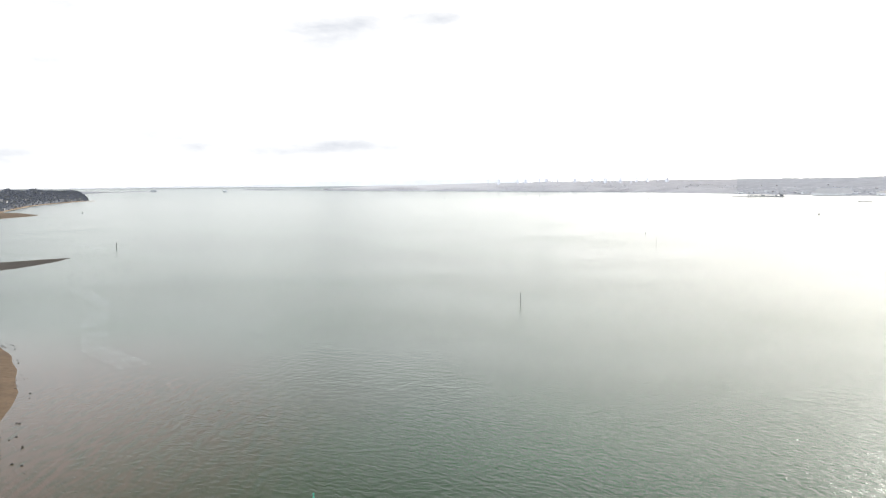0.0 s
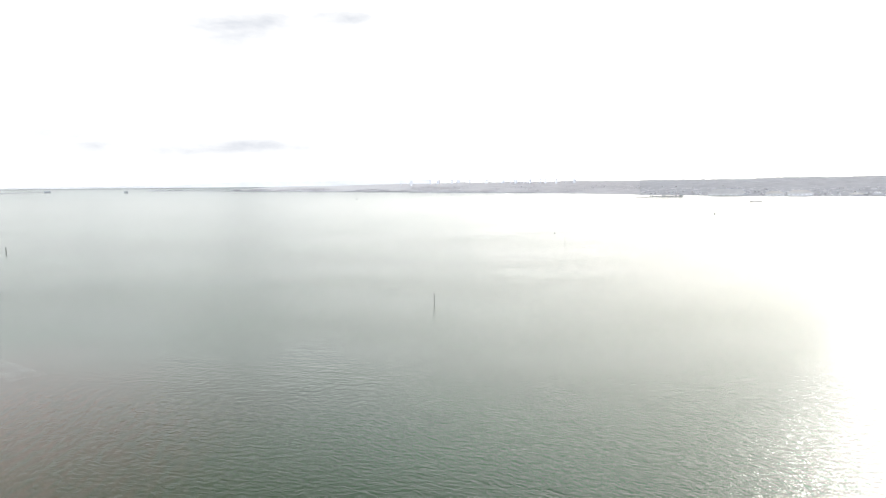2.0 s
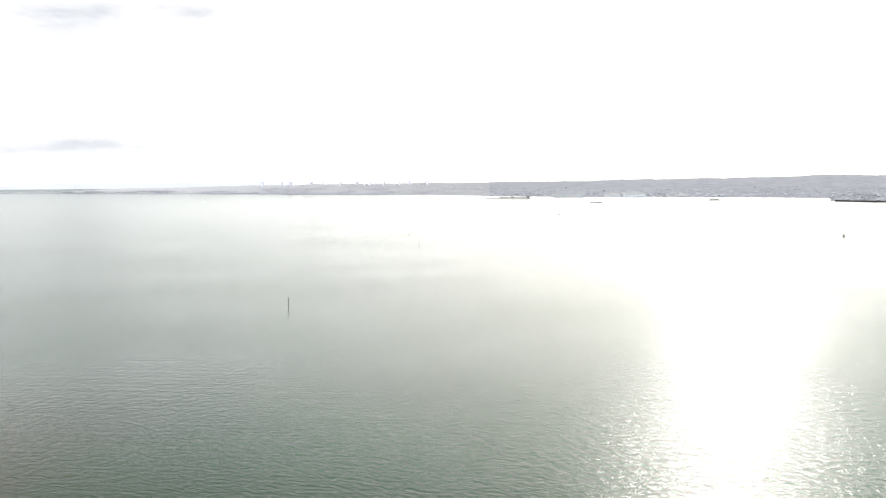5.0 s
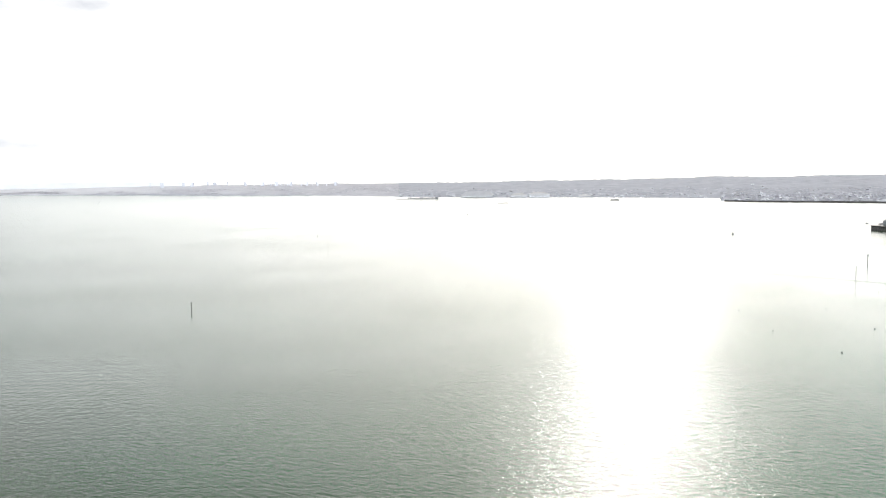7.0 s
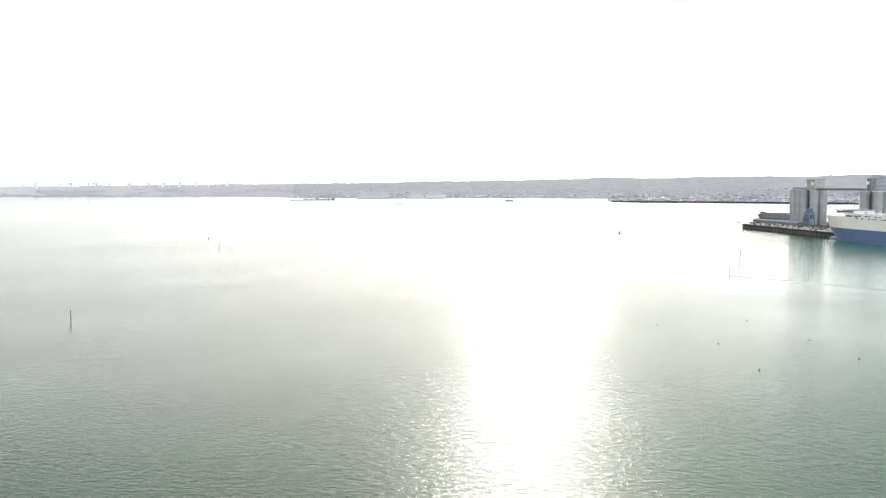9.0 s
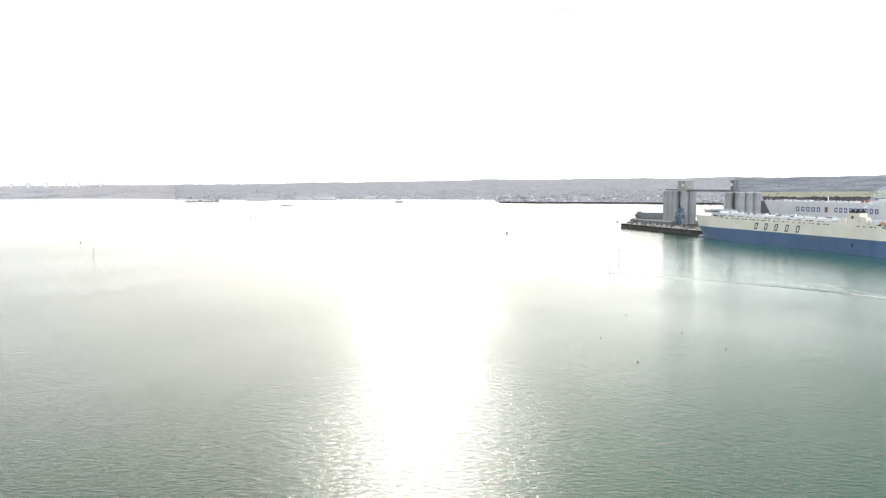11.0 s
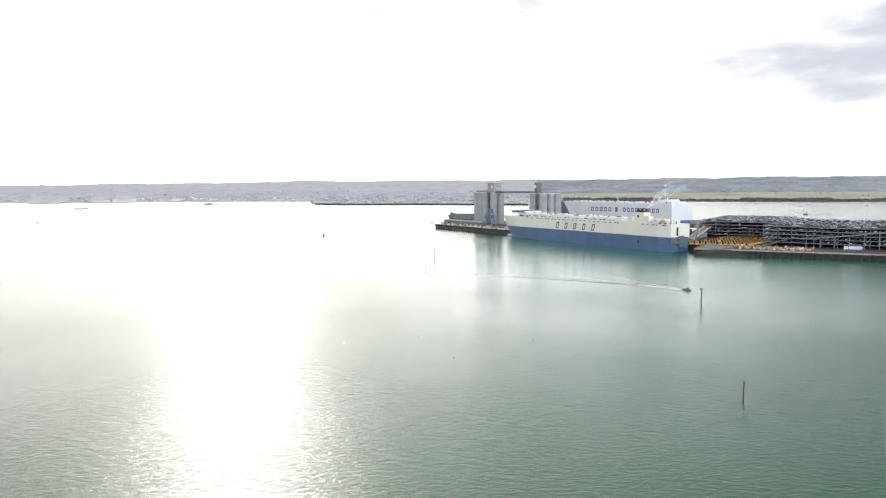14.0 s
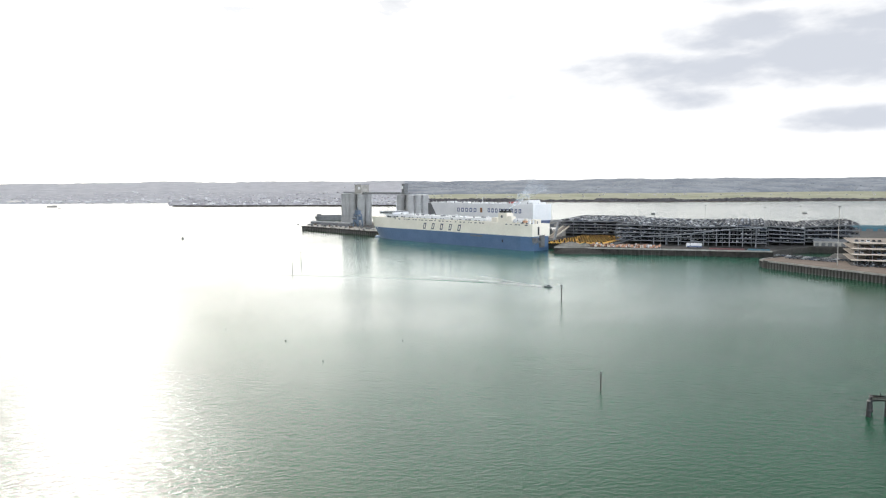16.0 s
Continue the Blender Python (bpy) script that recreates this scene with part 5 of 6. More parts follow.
def build_lamp_mast(x, y, z, height, r):
    c = thing("lamp_mast", Matrix.Translation((x, y, z)), "tall slim grey floodlight mast", "lamp post", "floodlight masts")
    part("pole", tube(bmesh.new(), (0, 0, 0), (0, 0, height), r, r * 0.55, 8), M_CONCRETE, c)
    part("base", tube(bmesh.new(), (0, 0, 0), (0, 0, 0.6), r * 2, r * 2, 8), M_CONCRETE, c)
    head = part("head_frame", boxes((-0.9, 0.9, -0.1, 0.1, height - 0.3, height), (-0.1, 0.1, -0.9, 0.9, height - 0.25, height + 0.05)), M_STEELWORK, c)
    for dx, dy in ((0.8, 0), (-0.8, 0), (0, 0.8), (0, -0.8)):
        part("floodlight", boxes((dx - 0.25, dx + 0.25, dy - 0.25, dy + 0.25, height - 0.7, height - 0.28)), M_STEEL, head)


for x, y, z, h, r in ((795, 111, 5, 31, 0.16), (764, 42, 5, 31, 0.16), (719, -11, 21.3, 14, 0.13), (690, -38, 19.4, 18, 0.13), (509, -50, 5, 37, 0.3), (598, 66, 5, 14, 0.13), (840, 150, 5, 30, 0.16), (900, -20, 5, 30, 0.16)):
    build_lamp_mast(x, y, z, h, r)


def build_shed(name, x0, x1, y0, y1, h, label, wall, roof, doors=6):
    c = thing(name, Matrix.Translation((x0, y0, 5)), label, "shed")
    w, l = x1 - x0, y1 - y0
    body = part("wall", boxes((0, w, 0, l, 0, h)), wall, c)
    bm = bmesh.new()
    box(bm, -0.5, w + 0.5, -0.5, l + 0.5, h, h + 1.6, (w * 0.45, 0.0))
    part("roof", bm, roof, c)
    for k in range(doors):
        y = l * (k + 0.5) / doors
        part("door", boxes((-0.12, 0.05, y - l / doors * 0.3, y + l / doors * 0.3, 0, h * 0.65)), M_STEEL, body)


build_shed("transit_shed", 868, 930, 170, 330, 6.5, "long low grey transit shed behind the moored ship", M_CONCRETE, M_ROOF, 10)
build_shed("dock_shed", 905, 935, -240, -92, 4, "long low teal dock shed", M_TEAL, M_TEAL, 14)
build_shed("dock_shed", 700, 760, 196, 250, 5, "low grey dock shed near the ramp", M_STEELWORK, M_ROOF, 5)


build_shed("dock_office", 670, 676, -72, -48, 4, "low grey dock building under the car park ramp", M_CONCRETE, M_ROOF, 5)

def build_gravel_heap(x, y, turn, l, w, h, label):
    """A long heap tipped on the quay, with slumped uneven sides."""
    rows = []
    for i in range(25):
        u = i / 24 * 2 - 1
        row = []
        for j in range(17):
            v = j / 16 * 2 - 1
            crest = max(0.0, 1 - (u * u * 0.9 + v * v * 0.9) ** 0.75)
            bump = noise.fractal(Vector((u * 4, v * 3, 5)), 1.0, 2.0, 3)
            row.append((u * l / 2, v * w / 2, h * crest * (1 + 0.35 * bump) - (0.3 if crest < 0.05 else 0)))
        rows.append(row)
    ob = grid_mesh("gravel_heap", np.array(rows), M_GRAVEL)
    ob.matrix_world = place(x, y, 5, turn)
    return tagged(ob, label, "heap")


M_GRAVEL = surface("grey_gravel", (0.2, 0.19, 0.17), (0.36, 0.34, 0.3), 0.8, 0.95, bump=0.4, spec=0.1)
build_gravel_heap(600, 139, -70, 24, 13, 3.6, "long grey gravel heap tipped on the quay")
build_gravel_heap(604, 126, -60, 10, 7, 2.2, "small grey gravel heap beside the larger one")


def build_yard_ramp():
    """The sloping road from the yard up into the set-back car park."""
    c = thing("yard_ramp", Matrix.Identity(4), "tan concrete ramp climbing from the yard to the car park", "ramp")
    a, b_ = Vector((690, 179, 5.2)), Vector((724, 172, 14.8))
    side = Vector((-(b_ - a).y, (b_ - a).x, 0)).normalized() * 3.2
    def strip(off, half, low, high):
        bm = bmesh.new()
        n = side.normalized() * half
        ends = [[bm.verts.new(p + off + d + Vector((0, 0, z))) for d, z in ((-n, low), (n, low), (n, high), (-n, high))] for p in (a, b_)]
        for i in range(4):
            j = (i + 1) % 4
            bm.faces.new((ends[0][i], ends[0][j], ends[1][j], ends[1][i]))
        bm.faces.new(ends[0][::-1])
        bm.faces.new(ends[1])
        bmesh.ops.recalc_face_normals(bm, faces=bm.faces)
        return bm
    part("roadway", strip(Vector((0, 0, 0)), 3.2, -0.5, 0.0), M_TANDECK, c)
    for sgn in (-1, 1):
        part("barrier", strip(side * sgn, 0.15, -0.6, 1.0), M_PALEEDGE, c)
    for f in (0.3, 0.55, 0.8):
        p = a.lerp(b_, f)
        part("pier", boxes((p.x - 0.5, p.x + 0.5, p.y - 2.4, p.y + 2.4, 4.9, p.z - 0.5)), M_CONCRETE, c)


build_yard_ramp()

# rough bank at the ship's stern
bank("rubble_bank", [(583, 150), (580, 140), (582, 126), (586, 114), (592, 108), (606, 112), (606, 150)], 4.9, M_ROCK, "dark rubble bank with weed below the quay", seed=12)
first = None
for k in range(70):
    x, y = rng.uniform(583, 593), rng.uniform(112, 149)
    s = rng.uniform(0.5, 1.5)
    m = place(x, y, max(0.2, (x - 582) * 0.32), rng.uniform(0, 360)) @ Matrix.Diagonal((s, s * rng.uniform(0.5, 1), s, 1))
    if first is None:
        first = part("rubble_stone", stone_mesh(5), M_ROCK)
        tagged(first, "dark broken stone on the rubble bank", "rock", "stones of the rubble bank")
        first.matrix_world = m
    else:
        o = first.copy()
        scene.collection.objects.link(o)
        o.matrix_basis = m

# sea wall along the town spit
for k, (b0, b1) in enumerate(((46.6, 49), (49, 53), (53, 56.5), (56.5, 60), (60, 66))):
    bs = np.linspace(b0, b1, 12)
    ds = np.interp(bs, [46.4, 47.2, 49, 53, 56.5, 60, 66], [2330, 2290, 2230, 2200, 2170, 2110, 2110]) - 12
    pts = np.array([[at(a, d + o, z) for a, d in zip(bs, ds)] for o, z in ((0, -1), (3, 4.0), (7, 4.4), (16, 3.0))])
    ob = grid_mesh("sea_wall", pts, M_WALL, smooth=False)
    tagged(ob, "dark sloping stone sea wall along the spit", "sea wall", kind="structure")


# the quay bank between ship and car park
def build_linkspan():
    c = thing("linkspan", Matrix.Translation((0, 0, 5)), "pale sloping access ramp to the car park", "ramp")
    bm = bmesh.new()
    tube(bm, (660, 168, 0.4), (722, 180, 13), 1.3, 1.3, 4)
    part("roadway", bm, M_ROOF, c)
    for f in (0.35, 0.65, 0.95):
        part("pier", boxes((660 + 62 * f - 0.5, 660 + 62 * f + 0.5, 168 + 12 * f - 0.5, 168 + 12 * f + 0.5, 0, 12.6 * f - 1.2)), M_CONCRETE, c)


build_linkspan()


# ---- launch and its wake ----
def build_launch():
    c = thing("launch", place(385.5, 101, 0, -98) @ Matrix.Scale(0.52, 4), "small dark motor launch under way", "boat")
    bm = hull(bmesh.new(), 9, 3, -0.3, 1.0, (8.2, 9.0), 0.85, fore=0.45, levels=3, stations=12)
    bmesh.ops.translate(bm, verts=bm.verts, vec=(-4.5, 1.5, 0))
    part("hull", bm, M_STEEL, c)
    part("cabin", bevelled(boxes((-1.2, 1.6, -1.0, 1.0, 1.0, 2.6)), 0.2), M_STEELWORK, c)
    part("window", boxes((1.5, 1.66, -0.8, 0.8, 1.8, 2.3), (-0.9, 1.3, -1.02, 1.02, 1.8, 2.3)), M_GLASS, c)
    part("mast", tube(bmesh.new(), (-0.8, 0, 2.6), (-0.8, 0, 4.4), 0.08), M_STEEL, c)
    part("rail", boxes((-4.2, -4.1, -1.3, 1.3, 1.0, 1.8)), M_STEEL, c)


build_launch()


def ribbon(name, line, width, height, material, label, category, seed, n=120, fade=True, torn=0.0, lift=0.12):
    """A low ridge of water along a line of points."""
    pts = [Vector(p) for p in line]
    seg = [0.0]
    for a, c in zip(pts, pts[1:]):
        seg.append(seg[-1] + (c - a).length)
    rows = []
    for i in range(n + 1):
        d = seg[-1] * i / n
        k = max(j for j in range(len(seg) - 1) if seg[j] <= d + 1e-6)
        f = (d - seg[k]) / (seg[k + 1] - seg[k])
        p = pts[k].lerp(pts[k + 1], f)
        side = (pts[k + 1] - pts[k]).normalized()
        side = Vector((-side.y, side.x))
        w = width[0] + (width[1] - width[0]) * i / n
        h = height * ((1 - i / n) if fade else 1)
        jig = torn * noise.noise(Vector((d * 0.25, seed, 0)))
        p = p + side * jig * w
        w *= 1 + torn * noise.noise(Vector((d * 0.6, seed, 5)))
        rows.append([(*(p + side * w * q), h * z + lift) for q, z in ((-1, -0.2), (-0.55, 0.55), (0, 1.0), (0.55, 0.55), (1, -0.2))])
    ob = grid_mesh(name, np.array(rows), material)
    return tagged(ob, label, category, kind="stuff")


ribbon("wake_foam", [(386.0, 104), (389, 118), (391.5, 150)], (1.9, 0.4), 0.2, M_FOAM, "white foam trail behind the launch", "wake", 1, torn=0.5)
ribbon("wake_foam", [(386.6, 104), (398, 124), (420, 155)], (0.6, 0.2), 0.12, M_FOAM, "thin white foam edge of the bow wave", "wake", 2, torn=0.6)
ribbon("wake_foam", [(386.2, 104), (392, 124), (402, 156), (408, 185)], (0.4, 0.1), 0.1, M_FOAM, "thin white foam line inside the wake", "wake", 8, torn=0.7)
ribbon("wake_wave", [(391, 130), (392, 165), (388, 225), (377, 285), (360, 330)], (1.6, 2.4), 0.3, M_WATER, "long low wave left behind by the launch", "wake", 3, lift=0.04)
ribbon("wake_wave", [(400, 132), (420, 155), (444, 190), (470, 240)], (1.0, 2.0), 0.14, M_WATER, "spreading low bow wave of the launch", "wake", 4, lift=0.03)


def film_material():
    """Thin oily scum on the tidal water, broken and half see-through."""
    m = bpy.data.materials.new("foam_film")
    m.use_nodes = True
    t = m.node_tree
    d, tr, mx = t.nodes.new("ShaderNodeBsdfGlossy"), t.nodes.new("ShaderNodeBsdfTransparent"), t.nodes.new("ShaderNodeMixShader")
    d.inputs[0].default_value = (0.78, 0.8, 0.82, 1)
    d.inputs["Roughness"].default_value = 0.2
    n = t.nodes.new("ShaderNodeTexNoise")
    n.inputs["Scale"].default_value, n.inputs["Detail"].default_value = 0.12, 6
    link(t, t.nodes.new("ShaderNodeTexCoord").outputs["Object"], n.inputs["Vector"])
    link(t, math_node(t, "MULTIPLY", math_node(t, "SUBTRACT", n.outputs[0], 0.34), 0.2, True), mx.inputs[0])
    link(t, tr.outputs[0], mx.inputs[1])
    link(t, d.outputs[0], mx.inputs[2])
    link(t, mx.outputs[0], t.nodes["Material Output"].inputs[0])
    return m


M_FILM = film_material()
for line, width in (([(-463, 791), (-337, 682), (-245, 600), (-190, 530)], (2.0, 5.0)), ([(-204, 399), (-164, 346), (-139, 284), (-118, 243), (-95, 220)], (4.0, 5.0)), ([(-84, 1568), (3, 1337), (98, 1137)], (6, 9))):
    ribbon("foam_line", line, width, 0.02, M_FILM, "pale broken foam line drifting on the tidal water", "foam", 6, n=160, torn=0.15)


# ---- broken mooring dolphin ----
def build_dolphin():
    c = thing("mooring_dolphin", Matrix.Translation((195, -27, 0)), "old timber mooring dolphin on black weedy piles", "dolphin")
    spots = ((0, 0), (1.5, -4.0), (4.5, -1.0), (5.5, -5.5), (3.0, -8.5), (8, -9), (0.5, -8))
    for k, (x, y) in enumerate(spots):
        h = 3.8 + (1.6 if k in (1, 3) else 0)
        p = part("post", tube(bmesh.new(), (x, y, -3), (x, y, h), 0.48, 0.44, 10), M_BLACK, c)
        part("post_cap", tube(bmesh.new(), (x, y, h), (x, y, h + 0.25), 0.4, 0.28, 10), M_CONCRETE, p)
    for a, b_ in ((0, 1), (0, 2), (1, 3), (2, 3), (1, 6), (4, 5), (3, 4)):
        (x0, y0), (x1, y1) = spots[a], spots[b_]
        part("walkway_beam", tube(bmesh.new(), (x0, y0, 3.9), (x1, y1, 3.95), 0.2, 0.2, 4), M_BLACK, c)
    for k in (0, 3, 4, 7):
        part("plank", boxes((0.2 + k * 0.55, 0.5 + k * 0.55, -4.6 + 0.2 * k, -0.6, 4.15, 4.25)), M_DARKWOOD, c)
    # broken ends of older timbers, and the weed below the high-water line
    for x, y, dx, dy, h in ((2.6, -2.2, 0.5, 0.3, 4.7), (4.9, -3.2, -0.4, 0.3, 5.0), (6.6, -7.4, 0.3, 0.5, 4.6)):
        part("broken_timber", tube(bmesh.new(), (x, y, 3.7), (x + dx, y + dy, h), 0.17, 0.1, 5), M_BLACK, c)
    for x, y in spots:
        part("weed", lathe(bmesh.new(), x, y, [(0.42, 1.9), (0.58, 1.5), (0.5, 0.9), (0.62, 0.4), (0.5, -0.3)], 9), M_BLACK, c)


build_dolphin()


# ---- far things on the water ----
def build_island_jetty():
    a, b_ = Vector((1027, 2580)), Vector((1157, 2455))
    l = (b_ - a).length
    c = thing("marine_terminal", Matrix.Translation((a.x, a.y, 0)) @ Matrix.Rotation(math.atan2(b_.y - a.y, b_.x - a.x), 4, "Z"), "long dark offshore jetty with low buildings and loading arms", "jetty")
    part("deck", boxes((0, l, -5, 5, 2.5, 4.2)), M_STEEL, c)
    for k in range(22):
        part("post", tube(bmesh.new(), (3 + k * l / 22.5, -4.5, -3), (3 + k * l / 22.5, -4.5, 2.5), 0.9, 0.9, 6), M_STEEL, c)
    for k in range(16):
        x = l * 0.3 + k * l * 0.043
        h = rng.uniform(2, 7)
        part("deck_building", boxes((x, x + rng.uniform(2, 6), -3, 3, 4.2, 4.2 + h)), M_STEEL, c)
    for x in (l * 0.36, l * 0.55, l * 0.75, l * 0.9):
        part("loading_arm", tube(bmesh.new(), (x, 0, 4), (x + 2, 0, 14), 0.6, 0.4, 6), M_STEEL, c)


build_island_jetty()


def build_barge(x, y, turn, l, h, label, material=M_STEEL, house=0.0):
    c = thing("moored_vessel", place(x, y, float(sea(math.hypot(x, y))), turn), label, "boat", "moored vessels")
    bm = hull(bmesh.new(), l, l * 0.22, -0.5, h, (l * 0.94, l), 0.8, fore=0.7, levels=3, stations=14)
    bmesh.ops.translate(bm, verts=bm.verts, vec=(-l / 2, l * 0.11, 0))
    part("hull", bm, material, c)
    part("coaming", boxes((-l * 0.4, l * 0.3, -l * 0.07, l * 0.07, h, h + h * 0.4)), material, c)
    part("forecastle", boxes((l * 0.3, l * 0.42, -l * 0.06, l * 0.06, h, h * 1.7)), material, c)
    if house:
        part("wheelhouse", bevelled(boxes((-l * 0.45, -l * 0.3, -l * 0.07, l * 0.07, h, h + house)), 0.2), M_WHITE, c)
        part("mast", tube(bmesh.new(), (-l * 0.38, 0, h + house), (-l * 0.38, 0, h + house * 1.8), 0.2), M_STEEL, c)


build_barge(1085, 1868, 152, 36, 1.5, "dark low barge moored in the estuary")
build_barge(1061, 654, 112, 62, 6.0, "dark coaster lying beyond the grain jetty", house=4)
build_barge(1584, -96, 60, 10, 1.3, "dark motor cruiser on the far water", M_STEEL, 1.2)
build_barge(1475, 178, 100, 8, 1.5, "small dark boat on the far water", house=5)


for x, y, l, h in ((-1693, 4277, 36, 4), (-1280, 4293, 24, 4)):
    build_barge(x, y, 5, l, h, "grey ship far off at the river mouth", M_HILL, 4)
for x, y in ((6, 2867), (407, 3033), (578, 2688), (620, 2665), (667, 2534), (739, 2603)):
    build_barge(x, y, rng.uniform(-30, 30), 9, 1.2, "small pale yacht moored off the far shore", M_GREYHULL, 1.6)


def build_water_tower():
    c = thing("water_tower", place(-1413, 2533, 42, 20) @ Matrix.Scale(0.55, 4), "dark water tower on the wooded headland", "tower")
    part("shaft", tube(bmesh.new(), (0, 0, -8), (0, 0, 18), 3.2, 3.0, 10), M_STEEL, c)
    part("tank", lathe(bmesh.new(), 0, 0, [(3.2, 15), (5.2, 18), (5.2, 23), (3.0, 25)], 12), M_STEEL, c)


build_water_tower()


def build_pier_head():
    c = thing("pier_head", place(1406, 1747, 0, -38), "pier head with a pale shelter on piles", "pier")
    part("deck", boxes((-22, 18, -5, 5, 3.4, 4.2)), M_CONCRETE, c)
    for k in range(9):
        part("post", tube(bmesh.new(), (-20 + k * 4.6, -4, -3), (-20 + k * 4.6, -4, 3.4), 0.5, 0.5, 6), M_CONCRETE, c)
    part("shelter", boxes((-16, 10, -3, 3, 4.2, 7.5)), M_CONCRETE, c)
    bm = bmesh.new()
    box(bm, -17, 11, -4, 4, 7.5, 9.5, (3, 3.5))
    part("roof", bm, M_CONCRETE, c)
    part("pontoon", boxes((8, 30, -9, -5, -0.3, 0.9)), M_STEEL, c)


build_pier_head()


# steel colour paled so the haze in front of it is included
M_HAZESTEEL = surface("hazy_pale_steel", (0.62, 0.62, 0.66), (0.74, 0.74, 0.77), 0.03, 0.9, bump=0)


def build_refinery():
    towers = [(13.2, 37, 2.0), (13.0, 27, 3.2), (13.45, 25, 3.0), (13.7, 15, 9), (14.5, 20, 4.5), (14.9, 15, 7), (12.6, 15, 11), (12.2, 18, 4), (11.6, 13, 10), (10.9, 19, 2.4), (10.3, 13, 9), (9.4, 19, 2.6), (9.0, 16, 5),
              (8.6, 21, 2.2), (8.1, 14, 11), (7.6, 18, 6), (6.9, 22, 2.2), (6.5, 14, 12), (5.9, 13, 7), (16.4, 18, 3), (17.1, 13, 9), (15.7, 14, 8), (15.3, 19, 2.6), (4.4, 13, 8), (3.6, 15, 3)]
    for b_, h, r in towers:
        p = at(b_, 4560)
        c = thing("refinery_tower", Matrix.Translation((p.x, p.y, 40)), "pale hazy refinery tower on the skyline", "tower", "refinery towers")
        z = 30
        part("column", tube(bmesh.new(), (0, 0, -5), (0, 0, z + h), r * 1.1, r * (0.8 if r < 5 else 1.05), 10), M_HAZESTEEL, c)
        part("platform", tube(bmesh.new(), (0, 0, z + h * 0.6), (0, 0, z + h * 0.6 + 1.5), r * 1.3, r * 1.3, 8), M_HAZESTEEL, c)


build_refinery()


def build_house(m, w, l, h, material_wall, label, group, roof=M_TILE):
    c = thing("house", m, label, "house", group)
    wall = part("wall", boxes((-w / 2, w / 2, -l / 2, l / 2, -2, h)), material_wall, c)
    bm = bmesh.new()
    box(bm, -w / 2 - 0.4, w / 2 + 0.4, -l / 2 - 0.4, l / 2 + 0.4, h, h + w * 0.3, (w / 2 + 0.2, 0.2))
    part("roof", bm, roof, c)
    for k in (-0.25, 0.25):
        part("window", boxes((-w / 2 - 0.06, -w / 2 + 0.05, l * k - 0.9, l * k + 0.9, h * 0.5, h * 0.8)), M_GLASS, wall)
    return c


def houses(rows, count, lo, hi, group, label, roof=M_TILE):
    first = None
    for x, y, z, s, _ in scatter(rows, count, 1.0, 1.0, lo, hi):
        m = Matrix.Translation((x, y, z)) @ Matrix.Rotation(math.atan2(-x, y) + math.pi / 2 + rng.uniform(-0.5, 0.5), 4, "Z")
        first = copy_thing(first, m) if first else build_house(m, 5.5, 8.5, 3.6, M_STUCCO, label, group, roof)


houses(g3, 130, 0.05, 0.7, "houses on the spit", "pale house with a slate roof in the waterside town")
houses(g2, 110, 0.0, 0.1, "houses on the west shore", "pale house on the far shore")
houses(g2, 26, 0.1, 0.5, "houses on the hill", "pale house among hillside trees")
# white roof paint here stands in for slates glinting in the sun
houses(g3, 40, 0.0, 0.4, "pale-roofed houses on the spit", "house in the waterside town with its roof whitened as sun glint", M_WHITE)
houses(g2, 55, 0.0, 0.06, "pale-roofed houses on the west shore", "house on the far shore with its roof whitened as sun glint", M_WHITE)
houses(g6, 28, 0.02, 0.4, "houses on the headland", "pale house among the headland trees")


def build_warehouse(b_, d, w, h, rise, label):
    p = at(b_, d)
    c = thing("warehouse", Matrix.Translation((p.x, p.y, 1)) @ Matrix.Rotation(-radians(b_), 4, "Z"), label, "warehouse", "far warehouses")
    part("wall", boxes((-w / 2, w / 2, 0, 60, 0, h)), M_STORE, c)
    bm = bmesh.new()
    box(bm, -w / 2 - 1, w / 2 + 1, -1, 61, h, h + rise, (min(24, w * 0.3), 27))
    part("roof", bm, M_STORE, c)
    for k in range(6):
        x = -w / 2 + w * (k + 0.5) / 6
        part("door", boxes((x - w * 0.04, x + w * 0.04, -0.4, 0.3, 0, h * 0.45)), M_GREYHULL, c)


build_warehouse(28.2, 3190, 150, 7, 19, "large pale waterfront store with a sloping roof")
build_warehouse(31.4, 3110, 70, 9, 8, "pale waterfront warehouse by the shore")
build_warehouse(33.0, 3100, 90, 12, 10, "tall pale waterfront warehouse")
build_warehouse(36.5, 3060, 50, 6, 5, "low pale waterfront warehouse")


# ---- stones on the beach ----
first = None
for k in range(120):
    f = rng.random()
    off = rng.triangular(-7, 8, -1)
    x, y = -158 + f * 74 + off * 0.85, 257 - f * 122 + off * 0.5
    s = 0.14 + 0.26 * rng.random() ** 1.5
    m = place(x, y, max(0.05, 0.12 - 0.12 * off) + 0.18 * s, rng.uniform(0, 360)) @ Matrix.Diagonal((s * 1.2, s * rng.uniform(0.6, 1), s * 0.85, 1))
    if first is None:
        first = part("boulder", stone_mesh(2), M_ROCK)
        tagged(first, "dark weedy boulder lying at the water's edge", "rock", "boulders on the beach")
        first.matrix_world = m
    else:
        o = first.copy()
        scene.collection.objects.link(o)
        o.matrix_basis = m


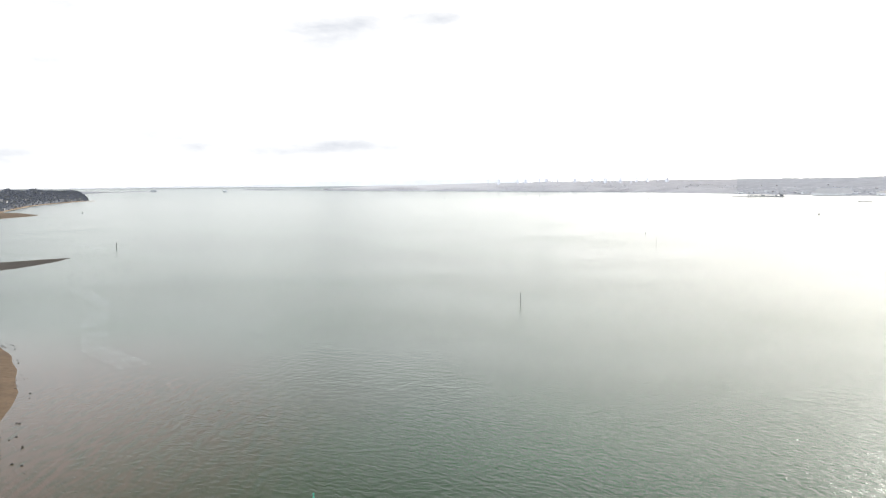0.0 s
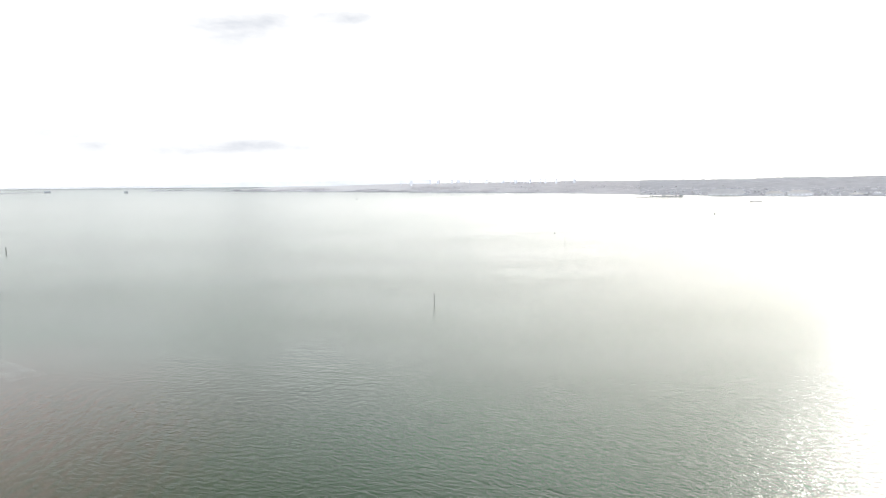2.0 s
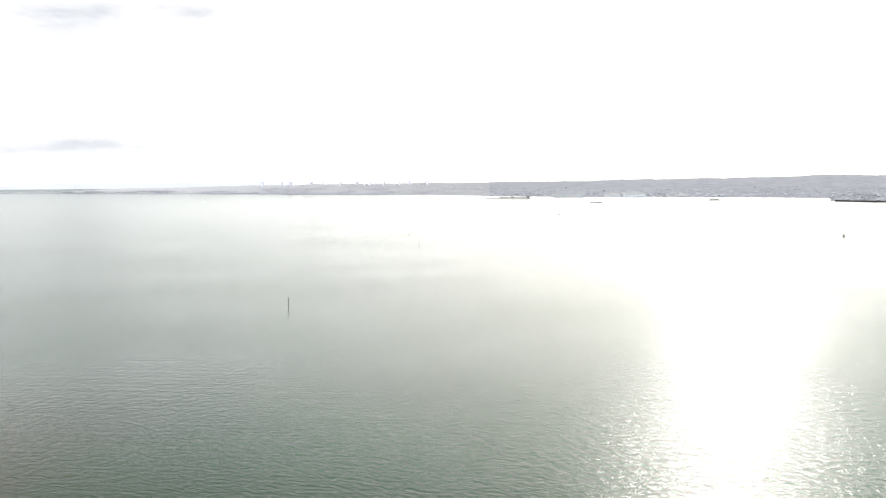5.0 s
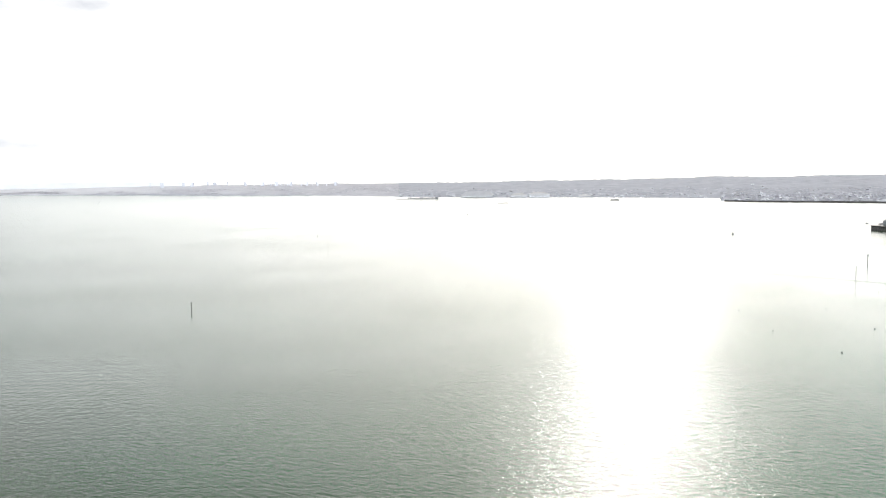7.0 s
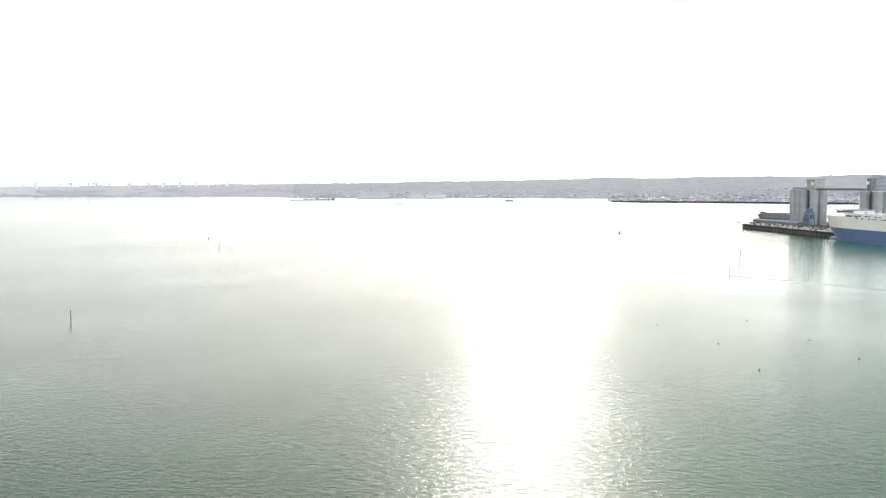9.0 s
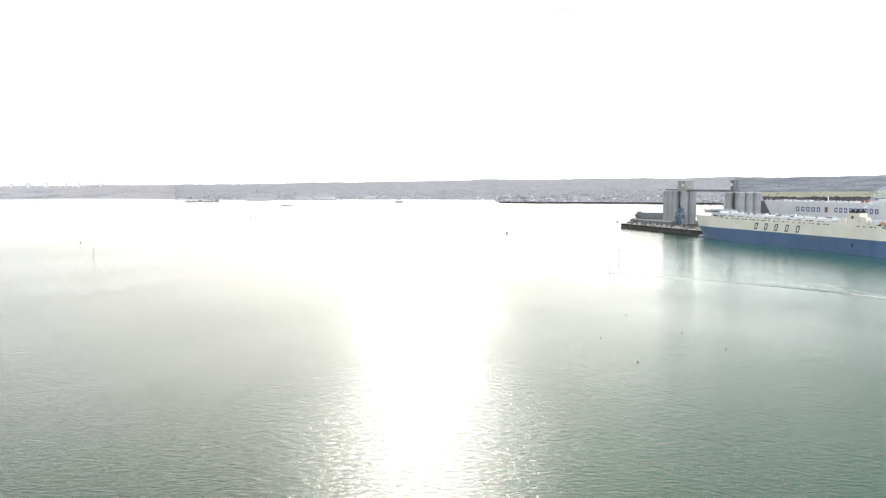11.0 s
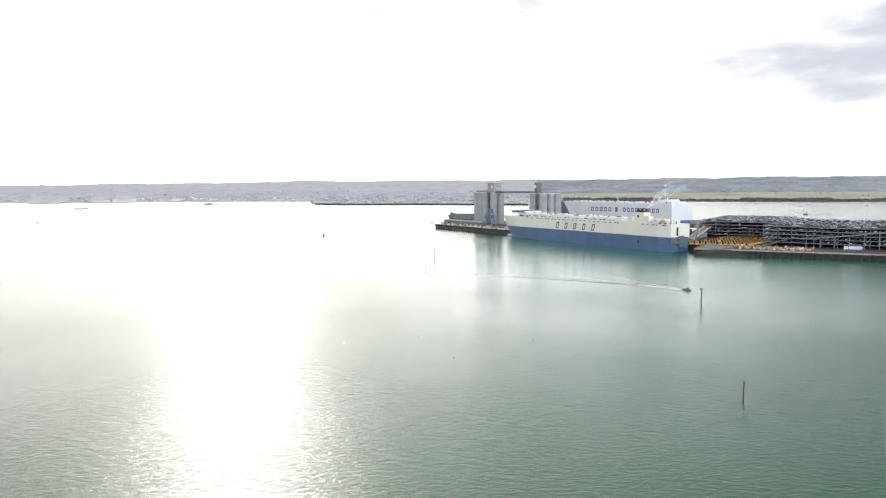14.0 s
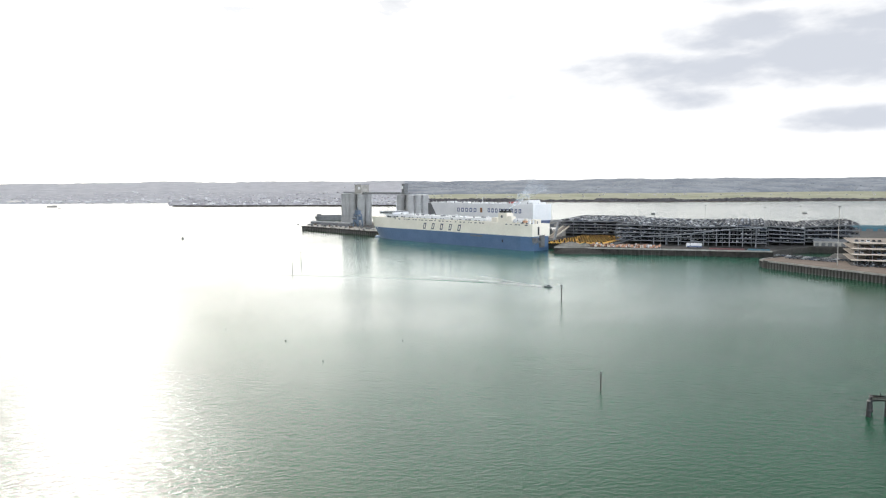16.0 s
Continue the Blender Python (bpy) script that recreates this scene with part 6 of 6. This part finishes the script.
# ---- thin exhaust smoke over the blue ship ----
def build_smoke():
    m = bpy.data.materials.new("thin_smoke")
    m.use_nodes = True
    t = m.node_tree
    d, tr, mx = t.nodes.new("ShaderNodeBsdfTranslucent"), t.nodes.new("ShaderNodeBsdfTransparent"), t.nodes.new("ShaderNodeMixShader")
    d.inputs[0].default_value = (0.72, 0.84, 0.97, 1)
    link(t, tr.outputs[0], mx.inputs[1])
    link(t, d.outputs[0], mx.inputs[2])
    link(t, mx.outputs[0], t.nodes["Material Output"].inputs[0])
    # thins out with height and breaks into wisps
    co = t.nodes.new("ShaderNodeTexCoord").outputs["Object"]
    wisp = t.nodes.new("ShaderNodeTexNoise")
    wisp.inputs["Scale"].default_value, wisp.inputs["Detail"].default_value = 0.22, 4
    link(t, co, wisp.inputs["Vector"])
    sep = t.nodes.new("ShaderNodeSeparateXYZ")
    link(t, co, sep.inputs[0])
    fade = t.nodes.new("ShaderNodeMapRange")
    for i, v in zip(("From Min", "From Max", "To Min", "To Max"), (33.0, 66.0, 0.6, 0.0)):
        fade.inputs[i].default_value = v
    link(t, sep.outputs[2], fade.inputs[0])
    thick = math_node(t, "MULTIPLY", math_node(t, "SUBTRACT", wisp.outputs[0], 0.3), 2.4, True)
    link(t, math_node(t, "MULTIPLY", thick, fade.outputs[0], True), mx.inputs[0])
    rows = []
    for k in range(25):
        f = k / 24
        c = Vector((37 - 34 * f, -9 - 9 * f, 34.5 + 25 * f ** 0.8))
        ring = []
        for i in range(17):
            a = i % 16 / 16 * math.tau
            r = (0.8 + 11.0 * f) * (0.75 + 0.5 * noise.noise(Vector((math.cos(a) * 1.3, math.sin(a) * 1.3, f * 5))))
            ring.append(c + Vector((r * math.cos(a), r * math.sin(a) * 0.8, r * 0.5 * math.cos(a))))
        rows.append([tuple(p) for p in ring])
    ob = grid_mesh("smoke", np.array(rows), m)
    ob.matrix_world = BERTH.copy()
    tagged(ob, "thin bluish exhaust smoke drifting from the funnel", "smoke", kind="stuff")


build_smoke()
